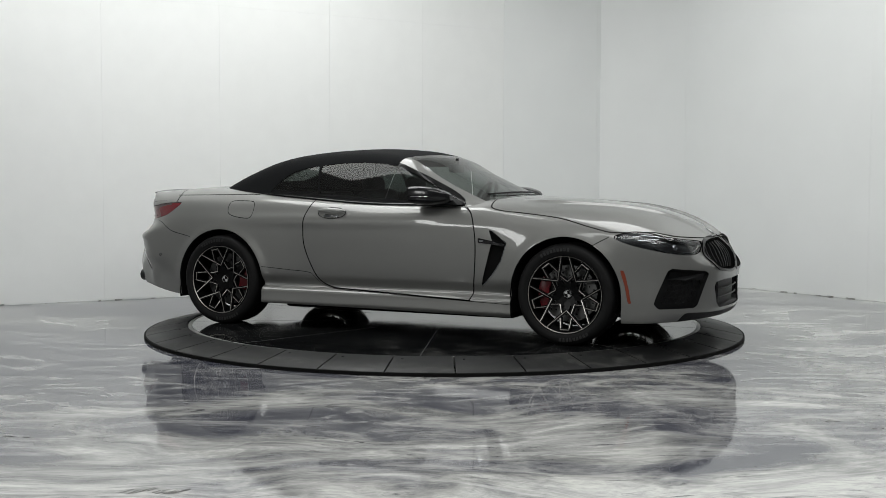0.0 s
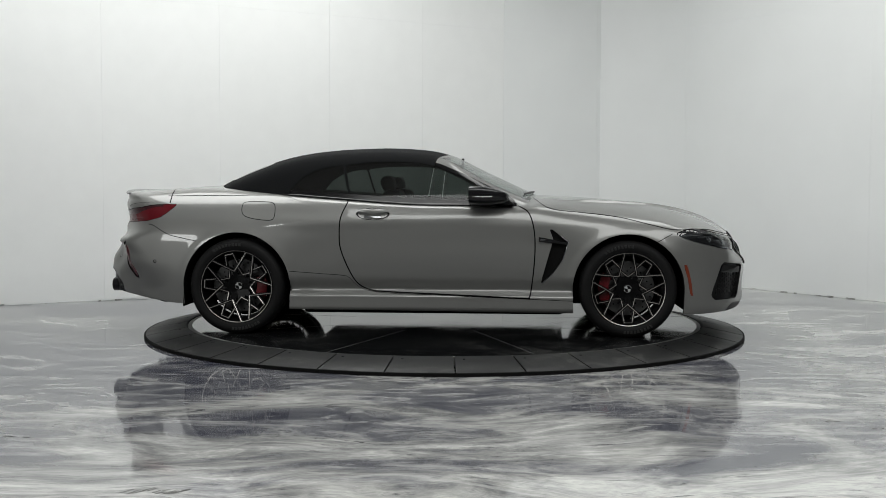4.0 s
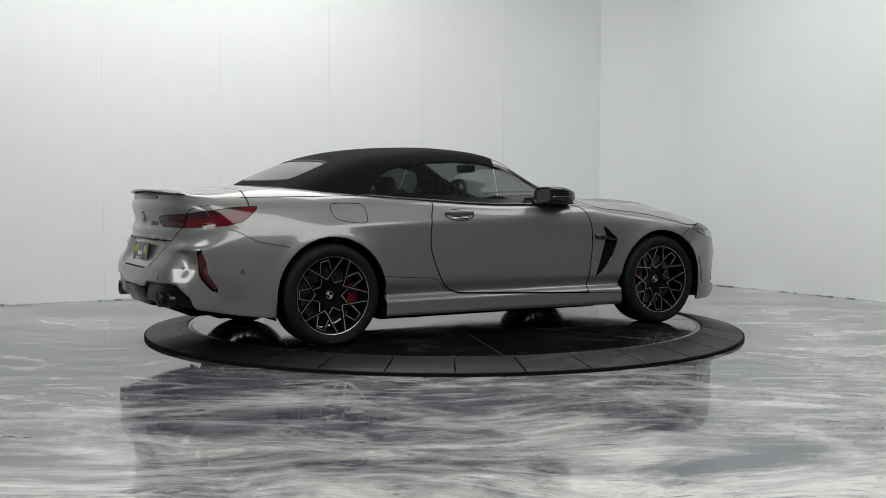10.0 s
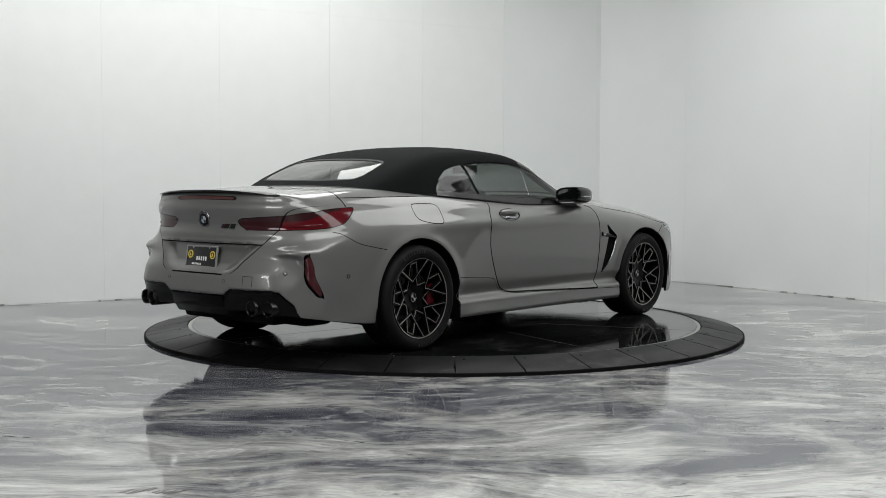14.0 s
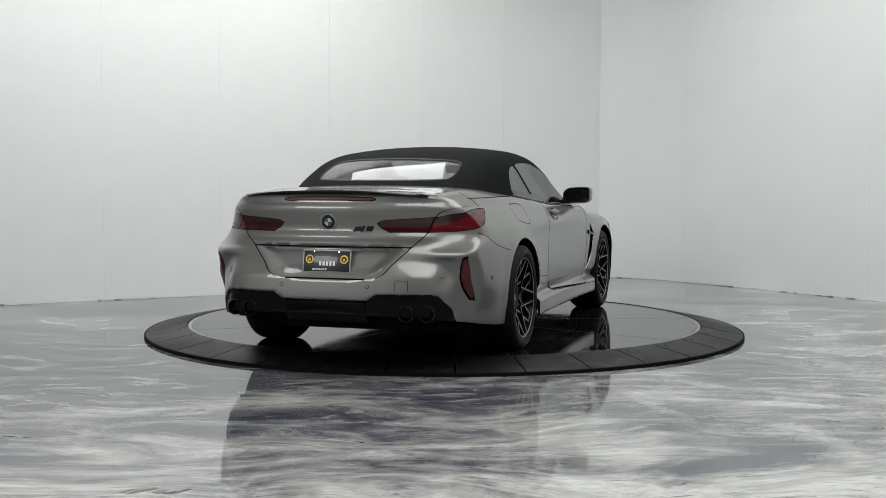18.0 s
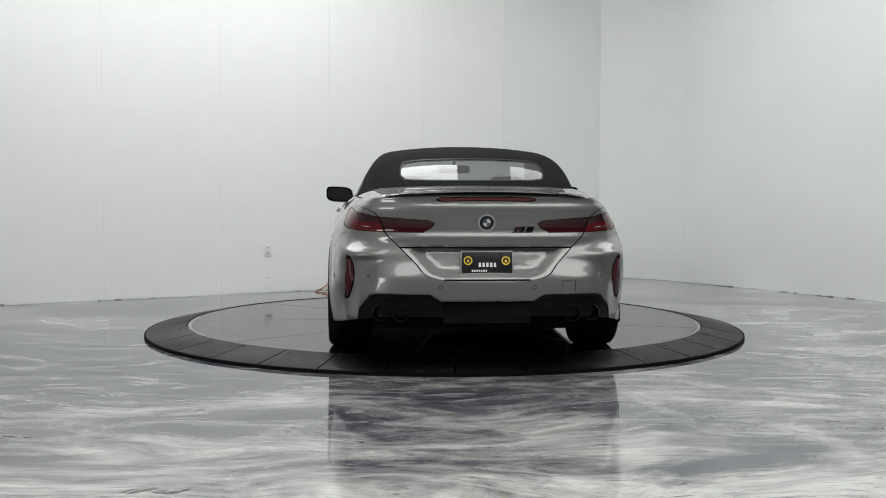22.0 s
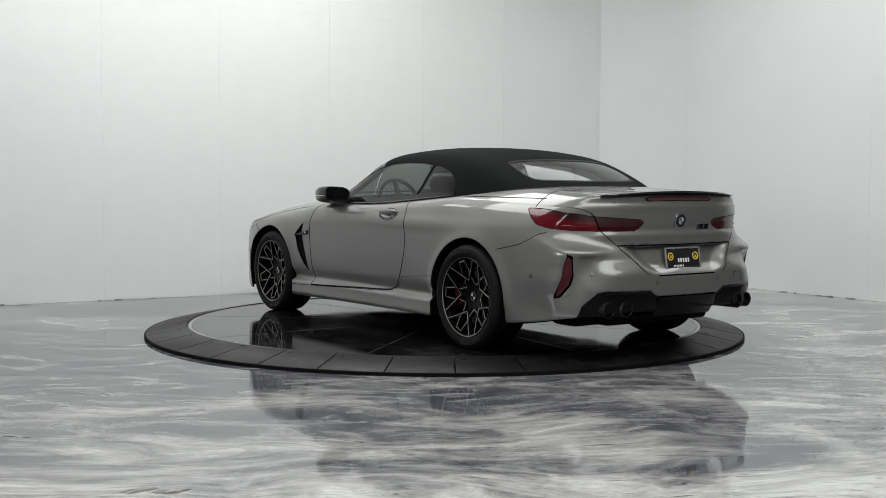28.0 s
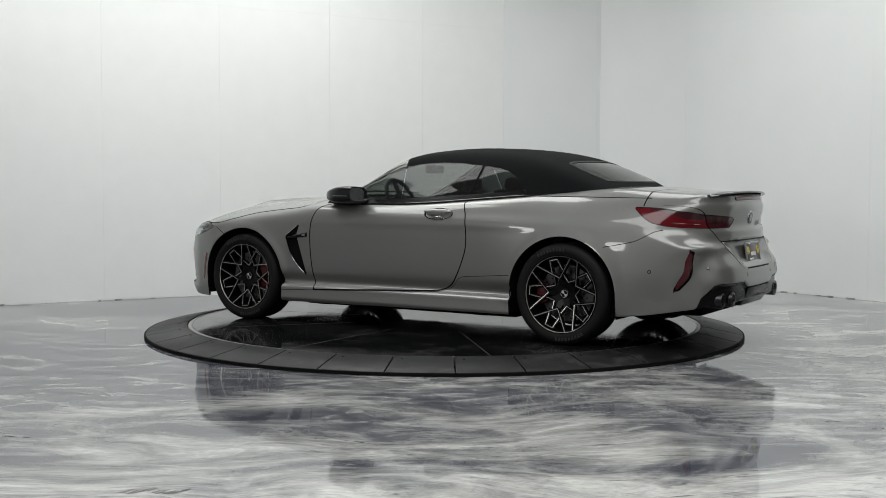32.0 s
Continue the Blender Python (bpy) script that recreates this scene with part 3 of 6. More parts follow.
def half_width(x, z):
    low = step(0.44, 0.34, z)
    rear = (1 - step(-1.45, -0.55, x)) * (1 - low) + (1 - step(-1.5, -1.08, x)) * low
    front = step(0.65, 1.35, x) * (1 - low) + step(1.08, 1.5, x) * low
    lean = rear * lean_rear(z) + front * lean_front(z) + (1 - rear - front) * lean_door(z)
    # the sill stands out as a shelf under the door
    shelf = 0.050 * step(0.332, 0.280, z) - 0.055 * step(0.20, 0.12, z)
    w = plan_width(x) - lean + shelf * (1 - rear - front)
    # the bumper draws in low down behind the rear wheels
    w = w - 0.045 * step(0.52, 0.30, z) * step(-1.82, -2.15, x)
    d = arch_distance(x, z)
    w = w + 0.010 * bell(d, 0.0, 0.045) * step(0.2, 0.4, z)
    # waist crease behind the door, rising over the haunch
    w = w + 0.010 * bell(z, 0.83 + 0.03 * (x + 0.6), 0.05) * step(-1.9, -0.9, x) * (1 - step(0.2, 0.7, x))
    return w


def top_height(x, a):
    z = top_line(x) - top_drop(x) * (np.minimum(a, 1.2) / 0.85) ** 2.4
    # two ridges on the bonnet, running to the grille
    c = 0.20 + 0.30 * step(2.35, 0.9, x)
    z = z + 0.017 * bell(a, c, 0.038) * step(0.9, 1.2, x) * (1 - step(2.15, 2.4, x))
    # boot lid rises to the lip
    z = z + 0.010 * step(-2.15, -2.40, x) * (1 - step(0.5, 0.75, a))
    return z


def tail_depth(a, z):
    low = step(0.645, 0.53, z)
    x = tail_line(z) + tail_bow(a) * (1 - low) + tail_bow_low(a) * low
    # the corner stands out most at the crest over the reflector and falls back below it
    x = x + bell(a, 0.84, 0.19) * corner_shift(z)
    x = x + 0.080 * step(0.56, 0.39, z) * step(0.74, 0.83, a)
    ramp_in = step(0.0, 0.125, lid_side(z) - 0.006 - a)
    x = x + 0.048 * ramp_in * step(0.7185, 0.7035, z) * step(0.515, 0.605, z)
    x = x + 0.022 * step(0.010, -0.018, diffuser_shape(a, z))
    # hollow inboard of the reflector, and the crest over it
    x = x + 0.028 * bell(a, 0.715, 0.066) * step(0.664, 0.636, z) * step(0.43, 0.56, z)
    x = x - 0.013 * bell(a, 0.74, 0.12) * bell(z, 0.675, 0.026)
    # crest that runs under the lamps
    x = x - 0.014 * bell(z, 0.775, 0.03) * (1 - step(0.55, 0.75, a))
    return x


def nose_depth(a, z):
    return nose_line(z) - nose_bow(a) - 0.055 * step(0.52, 0.64, z) * bell(a, 0.45, 0.22)


def body(p):
    x, a, z = p[..., 0], np.abs(p[..., 1]), p[..., 2]
    f = smax(a - half_width(x, z), (z - top_height(x, a)) * 0.95, 0.075)
    f = smax(f, (tail_depth(a, z) - x) * 0.8, 0.050 + 0.10 * step(0.70, 0.80, z) * step(1.02, 0.97, z))
    f = smax(f, (x - nose_depth(a, z)) * 0.75, 0.070)
    return smax(f, under_line(x) - z, 0.02)


roof_line = spline((-1.95, 0.93), (-1.80, 1.025), (-1.694, 1.088), (-1.574, 1.150), (-1.458, 1.203), (-1.307, 1.258), (-1.179, 1.297), (-0.946, 1.342), (-0.664, 1.368), (-0.38, 1.377),
                   (-0.093, 1.362), (0.117, 1.318), (0.31, 1.226), (0.561, 1.108), (0.80, 0.998), (1.1, 0.86))
cabin_side = spline((0.80, 0.906), (0.90, 0.855), (0.95, 0.829), (1.02, 0.794), (1.066, 0.770), (1.138, 0.733), (1.217, 0.688), (1.296, 0.635), (1.42, 0.55))
cabin_plan = spline((-1.9, -0.26), (-1.6, -0.135), (-1.3, -0.06), (-1.0, -0.012), (-0.6, 0.0), (0.0, 0.005), (0.4, 0.0), (0.7, -0.02), (1.0, -0.06))


def roof_height(x, a):
    shift = 0.30 * a * a * step(-0.1, 0.5, x) - 0.20 * a * a * step(-0.8, -1.4, x)
    return roof_line(x + shift) - 0.040 * (np.minimum(a, 1.0) / 0.55) ** 2.2 * step(1.0, -0.1, x)


def cabin(p):
    x, a, z = p[..., 0], np.abs(p[..., 1]), p[..., 2]
    f = smax((a - cabin_side(z) - cabin_plan(x)) * 0.92, (z - roof_height(x, a)) * 0.92, 0.10)
    return smax(f, 0.90 - z, 0.01)


def gradient(f, p, e=0.003):
    g = np.empty_like(p)
    for i in range(3):
        d = np.zeros(3)
        d[i] = e
        g[:, i] = (f(p + d) - f(p - d)) / (2 * e)
    return g


class Skin:
    """A closed surface f = 0 as polygons, which can be cut along curves on it."""

    def __init__(self, f, lo, hi, h):
        self.f = f
        ax = [np.arange(l, u + h, h) for l, u in zip(lo, hi)]
        nx, ny, nz = map(len, ax)
        val = np.empty((nx, ny, nz))
        for i in range(nx):
            g = np.stack(np.meshgrid(ax[0][i:i + 1], ax[1], ax[2], indexing="ij"), -1)
            val[i] = f(g)[0]
        inside = val < 0
        cells = np.zeros((nx - 1, ny - 1, nz - 1), int)
        for dx in (0, 1):
            for dy in (0, 1):
                for dz in (0, 1):
                    cells += inside[dx:nx - 1 + dx, dy:ny - 1 + dy, dz:nz - 1 + dz]
        mixed = (cells > 0) & (cells < 8)
        index = np.full(mixed.shape, -1)
        where = np.argwhere(mixed)
        index[mixed] = np.arange(len(where))
        p = np.stack([ax[k][0] + h * (where[:, k] + 0.5) for k in range(3)], 1)
        for _ in range(8):
            g = gradient(f, p)
            p = p - np.clip(f(p) / np.maximum((g * g).sum(1), 0.05), -h, h)[:, None] * g
        quads = []
        for k in range(3):
            a = [slice(1, -1)] * 3
            b = [slice(1, -1)] * 3
            a[k], b[k] = slice(0, -1), slice(1, None)
            s0, s1 = inside[tuple(a)], inside[tuple(b)]
            for flip in (0, 1):
                e = np.argwhere((s0 != s1) & (s0 == bool(flip)))
                e = e + 1
                e[:, k] -= 1
                u, v = (k + 1) % 3, (k + 2) % 3
                c = []
                for du, dv in ((0, 0), (1, 0), (1, 1), (0, 1)):
                    q = e.copy()
                    q[:, u] -= du
                    q[:, v] -= dv
                    c.append(index[q[:, 0], q[:, 1], q[:, 2]])
                c = np.stack(c, 1)
                quads.append(c if flip else c[:, ::-1])
        self.p = p
        self.polys = np.concatenate(quads).tolist()

    def cut(self, f, where=None):
        """Split the polygons along f(x, a, z) = 0, with a = |y|. where(x, a, z, y): the part of the skin to cut."""
        x, y, z = self.p.T
        v = f(x, np.abs(y), z)
        v = np.where(np.abs(v) < 2e-4, 2e-4, v)
        ok = np.ones(len(v), bool) if where is None else where(x, np.abs(y), z, y)
        pos = v > 0
        new_p, made, out = [], {}, []
        n0 = len(self.p)
        for q in self.polys:
            s = [pos[i] for i in q]
            if all(s) or not any(s) or not all(ok[i] for i in q):
                out.append(q)
                continue
            halves = ([], [])
            m = len(q)
            for j in range(m):
                i, k = q[j], q[(j + 1) % m]
                halves[int(pos[i])].append(i)
                if pos[i] != pos[k]:
                    key = (i, k) if i < k else (k, i)
                    if key not in made:
                        t = v[key[0]] / (v[key[0]] - v[key[1]])
                        made[key] = n0 + len(new_p)
                        new_p.append(self.p[key[0]] * (1 - t) + self.p[key[1]] * t)
                    halves[0].append(made[key])
                    halves[1].append(made[key])
            out.extend(hh for hh in halves if len(hh) >= 3)
        if new_p:
            self.p = np.concatenate([self.p, np.array(new_p)])
        self.polys = out

    def gap(self, f, width, where=None):
        """A shut line of that width along f = 0."""
        self.cut(lambda x, a, z: f(x, a, z) - width / 2, where)
        self.cut(lambda x, a, z: f(x, a, z) + width / 2, where)

    def centres(self):
        return np.array([self.p[q].mean(0) for q in self.polys])

    def normals(self):
        g = gradient(self.f, self.p)
        self.n = g / np.maximum(np.linalg.norm(g, axis=1), 1e-6)[:, None]
        return self.n


def skin_part(skin, pick, name, material, parent, label="", depth=0.012, push=0.0, rim=True):
    """The picked polygons as one panel with turned-in edges."""
    chosen = [q for q, k in zip(skin.polys, pick) if k]
    if not chosen:
        return None
    used = sorted({i for q in chosen for i in q})
    remap = {i: j for j, i in enumerate(used)}
    co = skin.p[used] - skin.n[used] * push
    nn = skin.n[used]
    faces = [[remap[i] for i in q] for q in chosen]
    normals = nn
    if rim:
        count = {}
        for q in faces:
            for i, k in zip(q, q[1:] + q[:1]):
                key = (i, k) if i < k else (k, i)
                count[key] = None if key in count else (i, k)
        edges = [e for e in count.values() if e]
        ring = sorted({i for e in edges for i in e})
        inner = {i: len(co) + j for j, i in enumerate(ring)}
        co = np.concatenate([co, co[ring] - nn[ring] * depth])
        normals = np.concatenate([nn, nn[ring]])
        faces += [[k, i, inner[i], inner[k]] for i, k in edges]
    me = bpy.data.meshes.new(name)
    me.from_pydata(co.tolist(), [], faces)
    me.polygons.foreach_set("use_smooth", [True] * len(me.polygons))
    if rim:
        first = len(chosen)
        for pl in me.polygons[first:]:
            pl.use_smooth = False
    me.update()
    me.normals_split_custom_set_from_vertices(normals.tolist())
    me.materials.append(material)
    # black turned-in edges: the shade inside the shut lines put into colour
    if rim and depth > 0:
        me.materials.append(DEEP_BLACK)
        for pl in me.polygons[len(chosen):]:
            pl.material_index = 1
    ob = new(name, me)
    ob.parent = parent
    if label:
        tagged(ob, label)
    return ob


# outlines on the body, in side view (x, z), rear view (a, z) or both
door_shape = outline([(-0.575, 1.10), (-0.610, 0.96), (-0.650, 0.86), (-0.662, 0.74), (-0.652, 0.62), (-0.590, 0.465), (-0.525, 0.368), (-0.44, 0.327), (-0.33, 0.314), (0.0, 0.302), (0.4, 0.287), (0.68, 0.276),
                      (0.712, 0.285), (0.732, 0.40), (0.748, 0.60), (0.742, 0.76), (0.705, 0.885), (0.63, 0.935), (0.50, 0.965), (0.46, 1.10)], 4)
fuel_shape = outline([(-1.388, 0.940), (-1.372, 0.957), (-1.30, 0.961), (-1.20, 0.959), (-1.160, 0.951), (-1.143, 0.925), (-1.140, 0.865), (-1.149, 0.836), (-1.18, 0.827), (-1.26, 0.833), (-1.34, 0.848), (-1.376, 0.868), (-1.390, 0.900)], 3)
hood_line = spline((0.70, 1.02), (0.78, 0.965), (0.838, 0.925), (0.93, 0.906), (1.068, 0.893), (1.346, 0.860), (1.579, 0.805), (1.75, 0.772), (1.95, 0.775), (2.12, 0.742), (2.25, 0.722), (2.5, 0.715))
sill_line = spline((-1.10, 0.466), (-0.80, 0.443), (-0.60, 0.425), (-0.545, 0.36), (-0.45, 0.320), (-0.33, 0.306), (0.0, 0.295), (0.7, 0.270), (1.1, 0.258))
rear_seam = spline((-2.6, 0.806), (-2.2, 0.802), (-2.065, 0.788), (-1.98, 0.745), (-1.923, 0.718), (-1.82, 0.695), (-1.70, 0.672))
lid_side = spline((0.515, 0.20), (0.524, 0.25), (0.532, 0.32), (0.62, 0.42), (0.716, 0.515), (0.803, 0.600), (0.87, 0.628), (0.915, 0.66), (0.945, 0.725), (0.96, 0.80), (1.0, 0.95))
lamp_rear = outline([(0.306, 0.855), (0.325, 0.828), (0.380, 0.803), (0.60, 0.803), (0.80, 0.810), (1.1, 0.812), (1.1, 0.950), (0.835, 0.950), (0.795, 0.939), (0.766, 0.916), (0.71, 0.907), (0.656, 0.894), (0.47, 0.882), (0.33, 0.872)], 1)
lamp_side = outline([(-1.890, 0.940), (-1.91, 0.946), (-1.97, 0.945), (-2.12, 0.946), (-2.7, 0.970), (-2.7, 0.70), (-2.30, 0.800), (-2.10, 0.820), (-2.01, 0.842), (-1.955, 0.878), (-1.90, 0.925)], 1)
smoke_shape = outline([(0.812, 0.935), (0.790, 0.898), (0.765, 0.874), (0.731, 0.862), (0.664, 0.860), (0.60, 0.858), (0.45, 0.853), (0.34, 0.856), (0.25, 0.87), (0.25, 0.98), (0.812, 0.98)], 1)
head_shape = outline([(1.748, 0.742), (1.79, 0.764), (1.86, 0.778), (1.95, 0.771), (2.06, 0.744), (2.15, 0.722), (2.215, 0.703), (2.226, 0.66), (2.214, 0.624), (2.15, 0.628), (2.07, 0.642), (1.91, 0.680), (1.82, 0.708)], 2)
intake_shape = outline([(2.085, 0.520), (2.112, 0.537), (2.275, 0.512), (2.290, 0.490), (2.240, 0.290), (2.225, 0.268), (2.035, 0.268), (2.006, 0.300), (2.02, 0.35)], 1)
vent_shape = outline([(0.850, 0.775), (0.867, 0.772), (0.985, 0.685), (0.975, 0.65), (0.945, 0.56), (0.88, 0.465), (0.797, 0.378), (0.800, 0.42), (0.85, 0.60), (0.878, 0.70)], 1)
grille_shape = outline([(0.030, 0.700), (0.055, 0.716), (0.22, 0.716), (0.36, 0.703), (0.43, 0.670), (0.452, 0.620), (0.42, 0.565), (0.36, 0.525), (0.20, 0.506), (0.07, 0.508), (0.030, 0.535)], 3)
mouth_shape = outline([(0.0, 0.44), (0.30, 0.44), (0.40, 0.43), (0.43, 0.40), (0.39, 0.28), (0.35, 0.250), (0.0, 0.246), (-0.1, 0.246), (-0.1, 0.44)], 1)
reflector_shape = outline([(0.828, 0.662), (0.808, 0.660), (0.787, 0.60), (0.780, 0.545), (0.790, 0.48), (0.816, 0.400), (0.840, 0.395), (0.838, 0.48), (0.832, 0.58)], 1)
marker_shape = outline([(1.800, 0.520), (1.822, 0.522), (1.846, 0.44), (1.866, 0.325), (1.848, 0.315), (1.828, 0.43)], 2)

# window outlines on the cabin, in side view
glass_front = outline([(-0.585, 0.965), (-0.625, 1.10), (-0.652, 1.222), (-0.645, 1.236), (-0.50, 1.252), (-0.30, 1.260), (-0.10, 1.250), (0.05, 1.219), (0.22, 1.147), (0.38, 1.070), (0.52, 1.002), (0.58, 0.965), (0.58, 0.9), (-0.585, 0.9)], 1)
glass_rear = outline([(-1.06, 1.035), (-1.03, 1.075), (-0.97, 1.137), (-0.88, 1.190), (-0.78, 1.219), (-0.685, 1.233), (-0.668, 1.222), (-0.640, 1.10), (-0.602, 0.97), (-0.60, 0.9), (-1.05, 0.9)], 1)
rear_glass = outline([(-0.47, 1.215), (-0.44, 1.240), (-0.30, 1.256), (0.0, 1.262), (0.30, 1.256), (0.44, 1.240), (0.47, 1.215), (0.48, 1.165), (0.465, 1.135), (0.40, 1.122), (0.0, 1.118), (-0.40, 1.122), (-0.465, 1.135), (-0.48, 1.165)], 2)


lip_line = spline((1.9, 0.10), (2.08, 0.12), (2.135, 0.186), (2.19, 0.236), (2.3, 0.226), (2.5, 0.22))


def tail_lamp(x, a, z):
    return np.maximum(lamp_rear(a, z), lamp_side(x, z))


def header(x, a, z):
    return 0.098 - 0.19 * a * a - x          # negative on the windscreen's side


def pillar(x, a, z):
    return a - (0.573 + 0.13 * (x - 0.1))    # negative on the glass


def belt(x):
    return np.interp(x, [-1.70, -1.17, -0.61, -0.2, 0.34, 0.6, 0.9], [1.070, 1.040, 1.003, 0.978, 0.950, 0.945, 0.945])


def build_body(car):
    s = Skin(body, (-2.58, -1.04, 0.10), (2.48, 1.04, 1.14), 0.0165)
    side = lambda x, a, z, y: a > 0.55
    wheel = lambda x, a, z: arch_distance(x, z)
    s.cut(wheel, side)
    s.cut(lambda x, a, z: cabin_at(x, a, z) + 0.012)
    s.cut(lambda x, a, z: z - under_line(x) - 0.006)
    g = 0.009
    rear = lambda x, a, z, y: x < -1.6
    front = lambda x, a, z, y: x > 1.6
    s.gap(lambda x, a, z: tail_lamp(x, a, z), 0.004, rear)
    s.cut(lambda x, a, z: smoke_shape(a, z), lambda x, a, z, y: (x < -2.0) & (z > 0.83) & (z < 0.96))
    s.gap(lambda x, a, z: a - lid_side(z), g, lambda x, a, z, y: (x < -2.0) & (z > 0.505) & (z < 0.975))
    # no joint here: black slit in place of the shade under the recess lip
    s.gap(lambda x, a, z: z - 0.7135, 0.008, lambda x, a, z, y: (x < -2.2) & (a < 0.56) & (z > 0.68) & (z < 0.75))
    s.gap(lambda x, a, z: 0.527 - z, g, lambda x, a, z, y: (x < -2.2) & (a < 0.30) & (z > 0.48) & (z < 0.56))
    s.gap(lambda x, a, z: x + 1.985 - 0.05 * a, g, lambda x, a, z, y: (x < -1.85) & (x > -2.1) & (z > 0.945))
    s.gap(lambda x, a, z: z - rear_seam(x), 0.005, lambda x, a, z, y: (x < -1.70) & (a > 0.55) & (z < 0.83))
    s.gap(lambda x, a, z: z - (1.010 + 0.012 * (x + 1.2)), 0.005, lambda x, a, z, y: (x > -1.99) & (x < -1.12) & (a > 0.5))
    s.gap(lambda x, a, z: reflector_shape(a, z), 0.004, lambda x, a, z, y: (x < -2.0) & (a > 0.6))
    s.gap(lambda x, a, z: diffuser_shape(a, z), 0.003, lambda x, a, z, y: (x < -1.95))
    s.gap(lambda x, a, z: door_shape(x, z), g, side)
    s.gap(lambda x, a, z: z - sill_line(x), 0.004, lambda x, a, z, y: (x > -1.05) & (x < 1.05) & (a > 0.55) & (z < 0.6))
    s.gap(lambda x, a, z: fuel_shape(x, z), 0.005, lambda x, a, z, y: (y < -0.55) & (x < -1.0))
    s.gap(lambda x, a, z: z - hood_line(x), 0.006, lambda x, a, z, y: (x > 0.72))
    s.gap(lambda x, a, z: head_shape(x, z), 0.005, lambda x, a, z, y: front(x, a, z, y) & (a > 0.4))
    s.gap(lambda x, a, z: ((x - 1.62) * 0.055 - (z - 0.69) * 0.10) / 0.114, 0.005, lambda x, a, z, y: (x > 1.55) & (x < 1.74) & (z > 0.62) & (z < 0.76) & (a > 0.6))
    s.cut(lambda x, a, z: intake_shape(x, z), lambda x, a, z, y: (x > 1.9) & (a > 0.45))
    s.cut(lambda x, a, z: grille_shape(a, z), lambda x, a, z, y: x > 2.1)
    s.cut(lambda x, a, z: grille_shape(a, z) - 0.018, lambda x, a, z, y: x > 2.1)
    s.cut(lambda x, a, z: mouth_shape(a, z), lambda x, a, z, y: x > 2.1)
    s.cut(lambda x, a, z: vent_shape(x, z), lambda x, a, z, y: (a > 0.6) & (x > 0.7) & (x < 1.1))
    s.cut(lambda x, a, z: marker_shape(x, z), lambda x, a, z, y: (a > 0.6) & (x > 1.7))
    s.cut(lambda x, a, z: z - lip_line(x), lambda x, a, z, y: (x > 1.95))
    s.normals()
    c = s.centres()
    x, a, y, z = c[:, 0], np.abs(c[:, 1]), c[:, 1], c[:, 2]
    ny = np.abs(np.array([s.n[q[0]][1] for q in s.polys]))
    left = y > 0
    gone = ((arch_distance(x, z) < 0) & (a > 0.55)) | (cabin(c) < -0.012) | (z < under_line(x) + 0.006)
    taken = gone.copy()
    lists = {}

    def take(name, cond):
        lists[name] = cond & ~taken
        taken[lists[name]] = True

    rear_face = (x < -1.95)
    # shut lines first, with the slit for the recess lip's shade
    g2 = g / 2
    shut = (np.abs(door_shape(x, z)) < g2) & (a > 0.55)
    shut |= (np.abs(tail_lamp(x, a, z)) < 0.002) & (x < -1.6)
    shut |= (np.abs(a - lid_side(z)) < g2) & (x < -2.0) & (z > 0.53) & (z < 0.955) & (tail_lamp(x, a, z) > 0)
    shut |= (np.abs(a - lid_side(z)) < g2) & (x < -2.0) & (z > 0.53) & (z < 0.955)
    shut |= (np.abs(z - 0.7135) < 0.004) & (a < lid_side(z)) & (x < -2.2)
    shut |= (np.abs(z - 0.527) < g2) & (a < 0.262) & (x < -2.2)
    shut |= (np.abs(x + 1.985 - 0.05 * a) < g2) & (z > 0.95)
    shut |= (np.abs(z - rear_seam(x)) < 0.0025) & (x < -1.72) & (x > -2.10) & (a > 0.55)
    shut |= (np.abs(z - (1.010 + 0.012 * (x + 1.2))) < 0.0025) & (x > -1.975) & (x < -1.15) & (a > 0.5)
    shut |= (np.abs(reflector_shape(a, z)) < 0.002) & (x < -2.0) & (a > 0.6)
    shut |= (np.abs(z - sill_line(x)) < 0.002) & (x > -1.03) & (x < 1.03) & (a > 0.55) & (door_shape(x, z) > -0.003)
    shut |= (np.abs(fuel_shape(x, z)) < 0.0025) & (y < -0.55)
    shut |= (np.abs(z - hood_line(x)) < 0.003) & (x > 0.735) & (head_shape(x, z) > 0) & (x < 2.3)
    shut |= (np.abs(head_shape(x, z)) < 0.0025) & (x > 1.6) & (a > 0.4)
    shut |= (np.abs(((x - 1.62) * 0.055 - (z - 0.69) * 0.10) / 0.114) < 0.0025) & (x > 1.60) & (x < 1.72) & (z < 0.752) & (a > 0.6)
    take("shut", shut)
    for tag, sd in (("l", left), ("r", ~left)):
        take("door_" + tag, (door_shape(x, z) < 0) & (a > 0.55) & sd)
        take("smoke_out_" + tag, (tail_lamp(x, a, z) < 0) & (smoke_shape(a, z) < 0) & (x < -2.0) & (a > lid_side(z)) & sd)
        take("smoke_in_" + tag, (tail_lamp(x, a, z) < 0) & (smoke_shape(a, z) < 0) & (x < -2.0) & sd)
        take("tail_out_" + tag, (tail_lamp(x, a, z) < 0) & (x < -1.6) & (a > lid_side(z)) & sd)
        take("tail_in_" + tag, (tail_lamp(x, a, z) < 0) & (x < -1.6) & sd)
        take("reflector_" + tag, (reflector_shape(a, z) < 0) & (x < -2.0) & (a > 0.6) & sd)
        take("head_" + tag, (head_shape(x, z) < 0) & (x > 1.6) & (a > 0.4) & sd)
        take("intake_" + tag, (intake_shape(x, z) < 0) & (x > 1.9) & (a > 0.45) & sd)
        take("grille_" + tag, (grille_shape(a, z) < 0) & (x > 2.1) & sd)
        take("surround_" + tag, (grille_shape(a, z) < 0.018) & (x > 2.1) & sd)
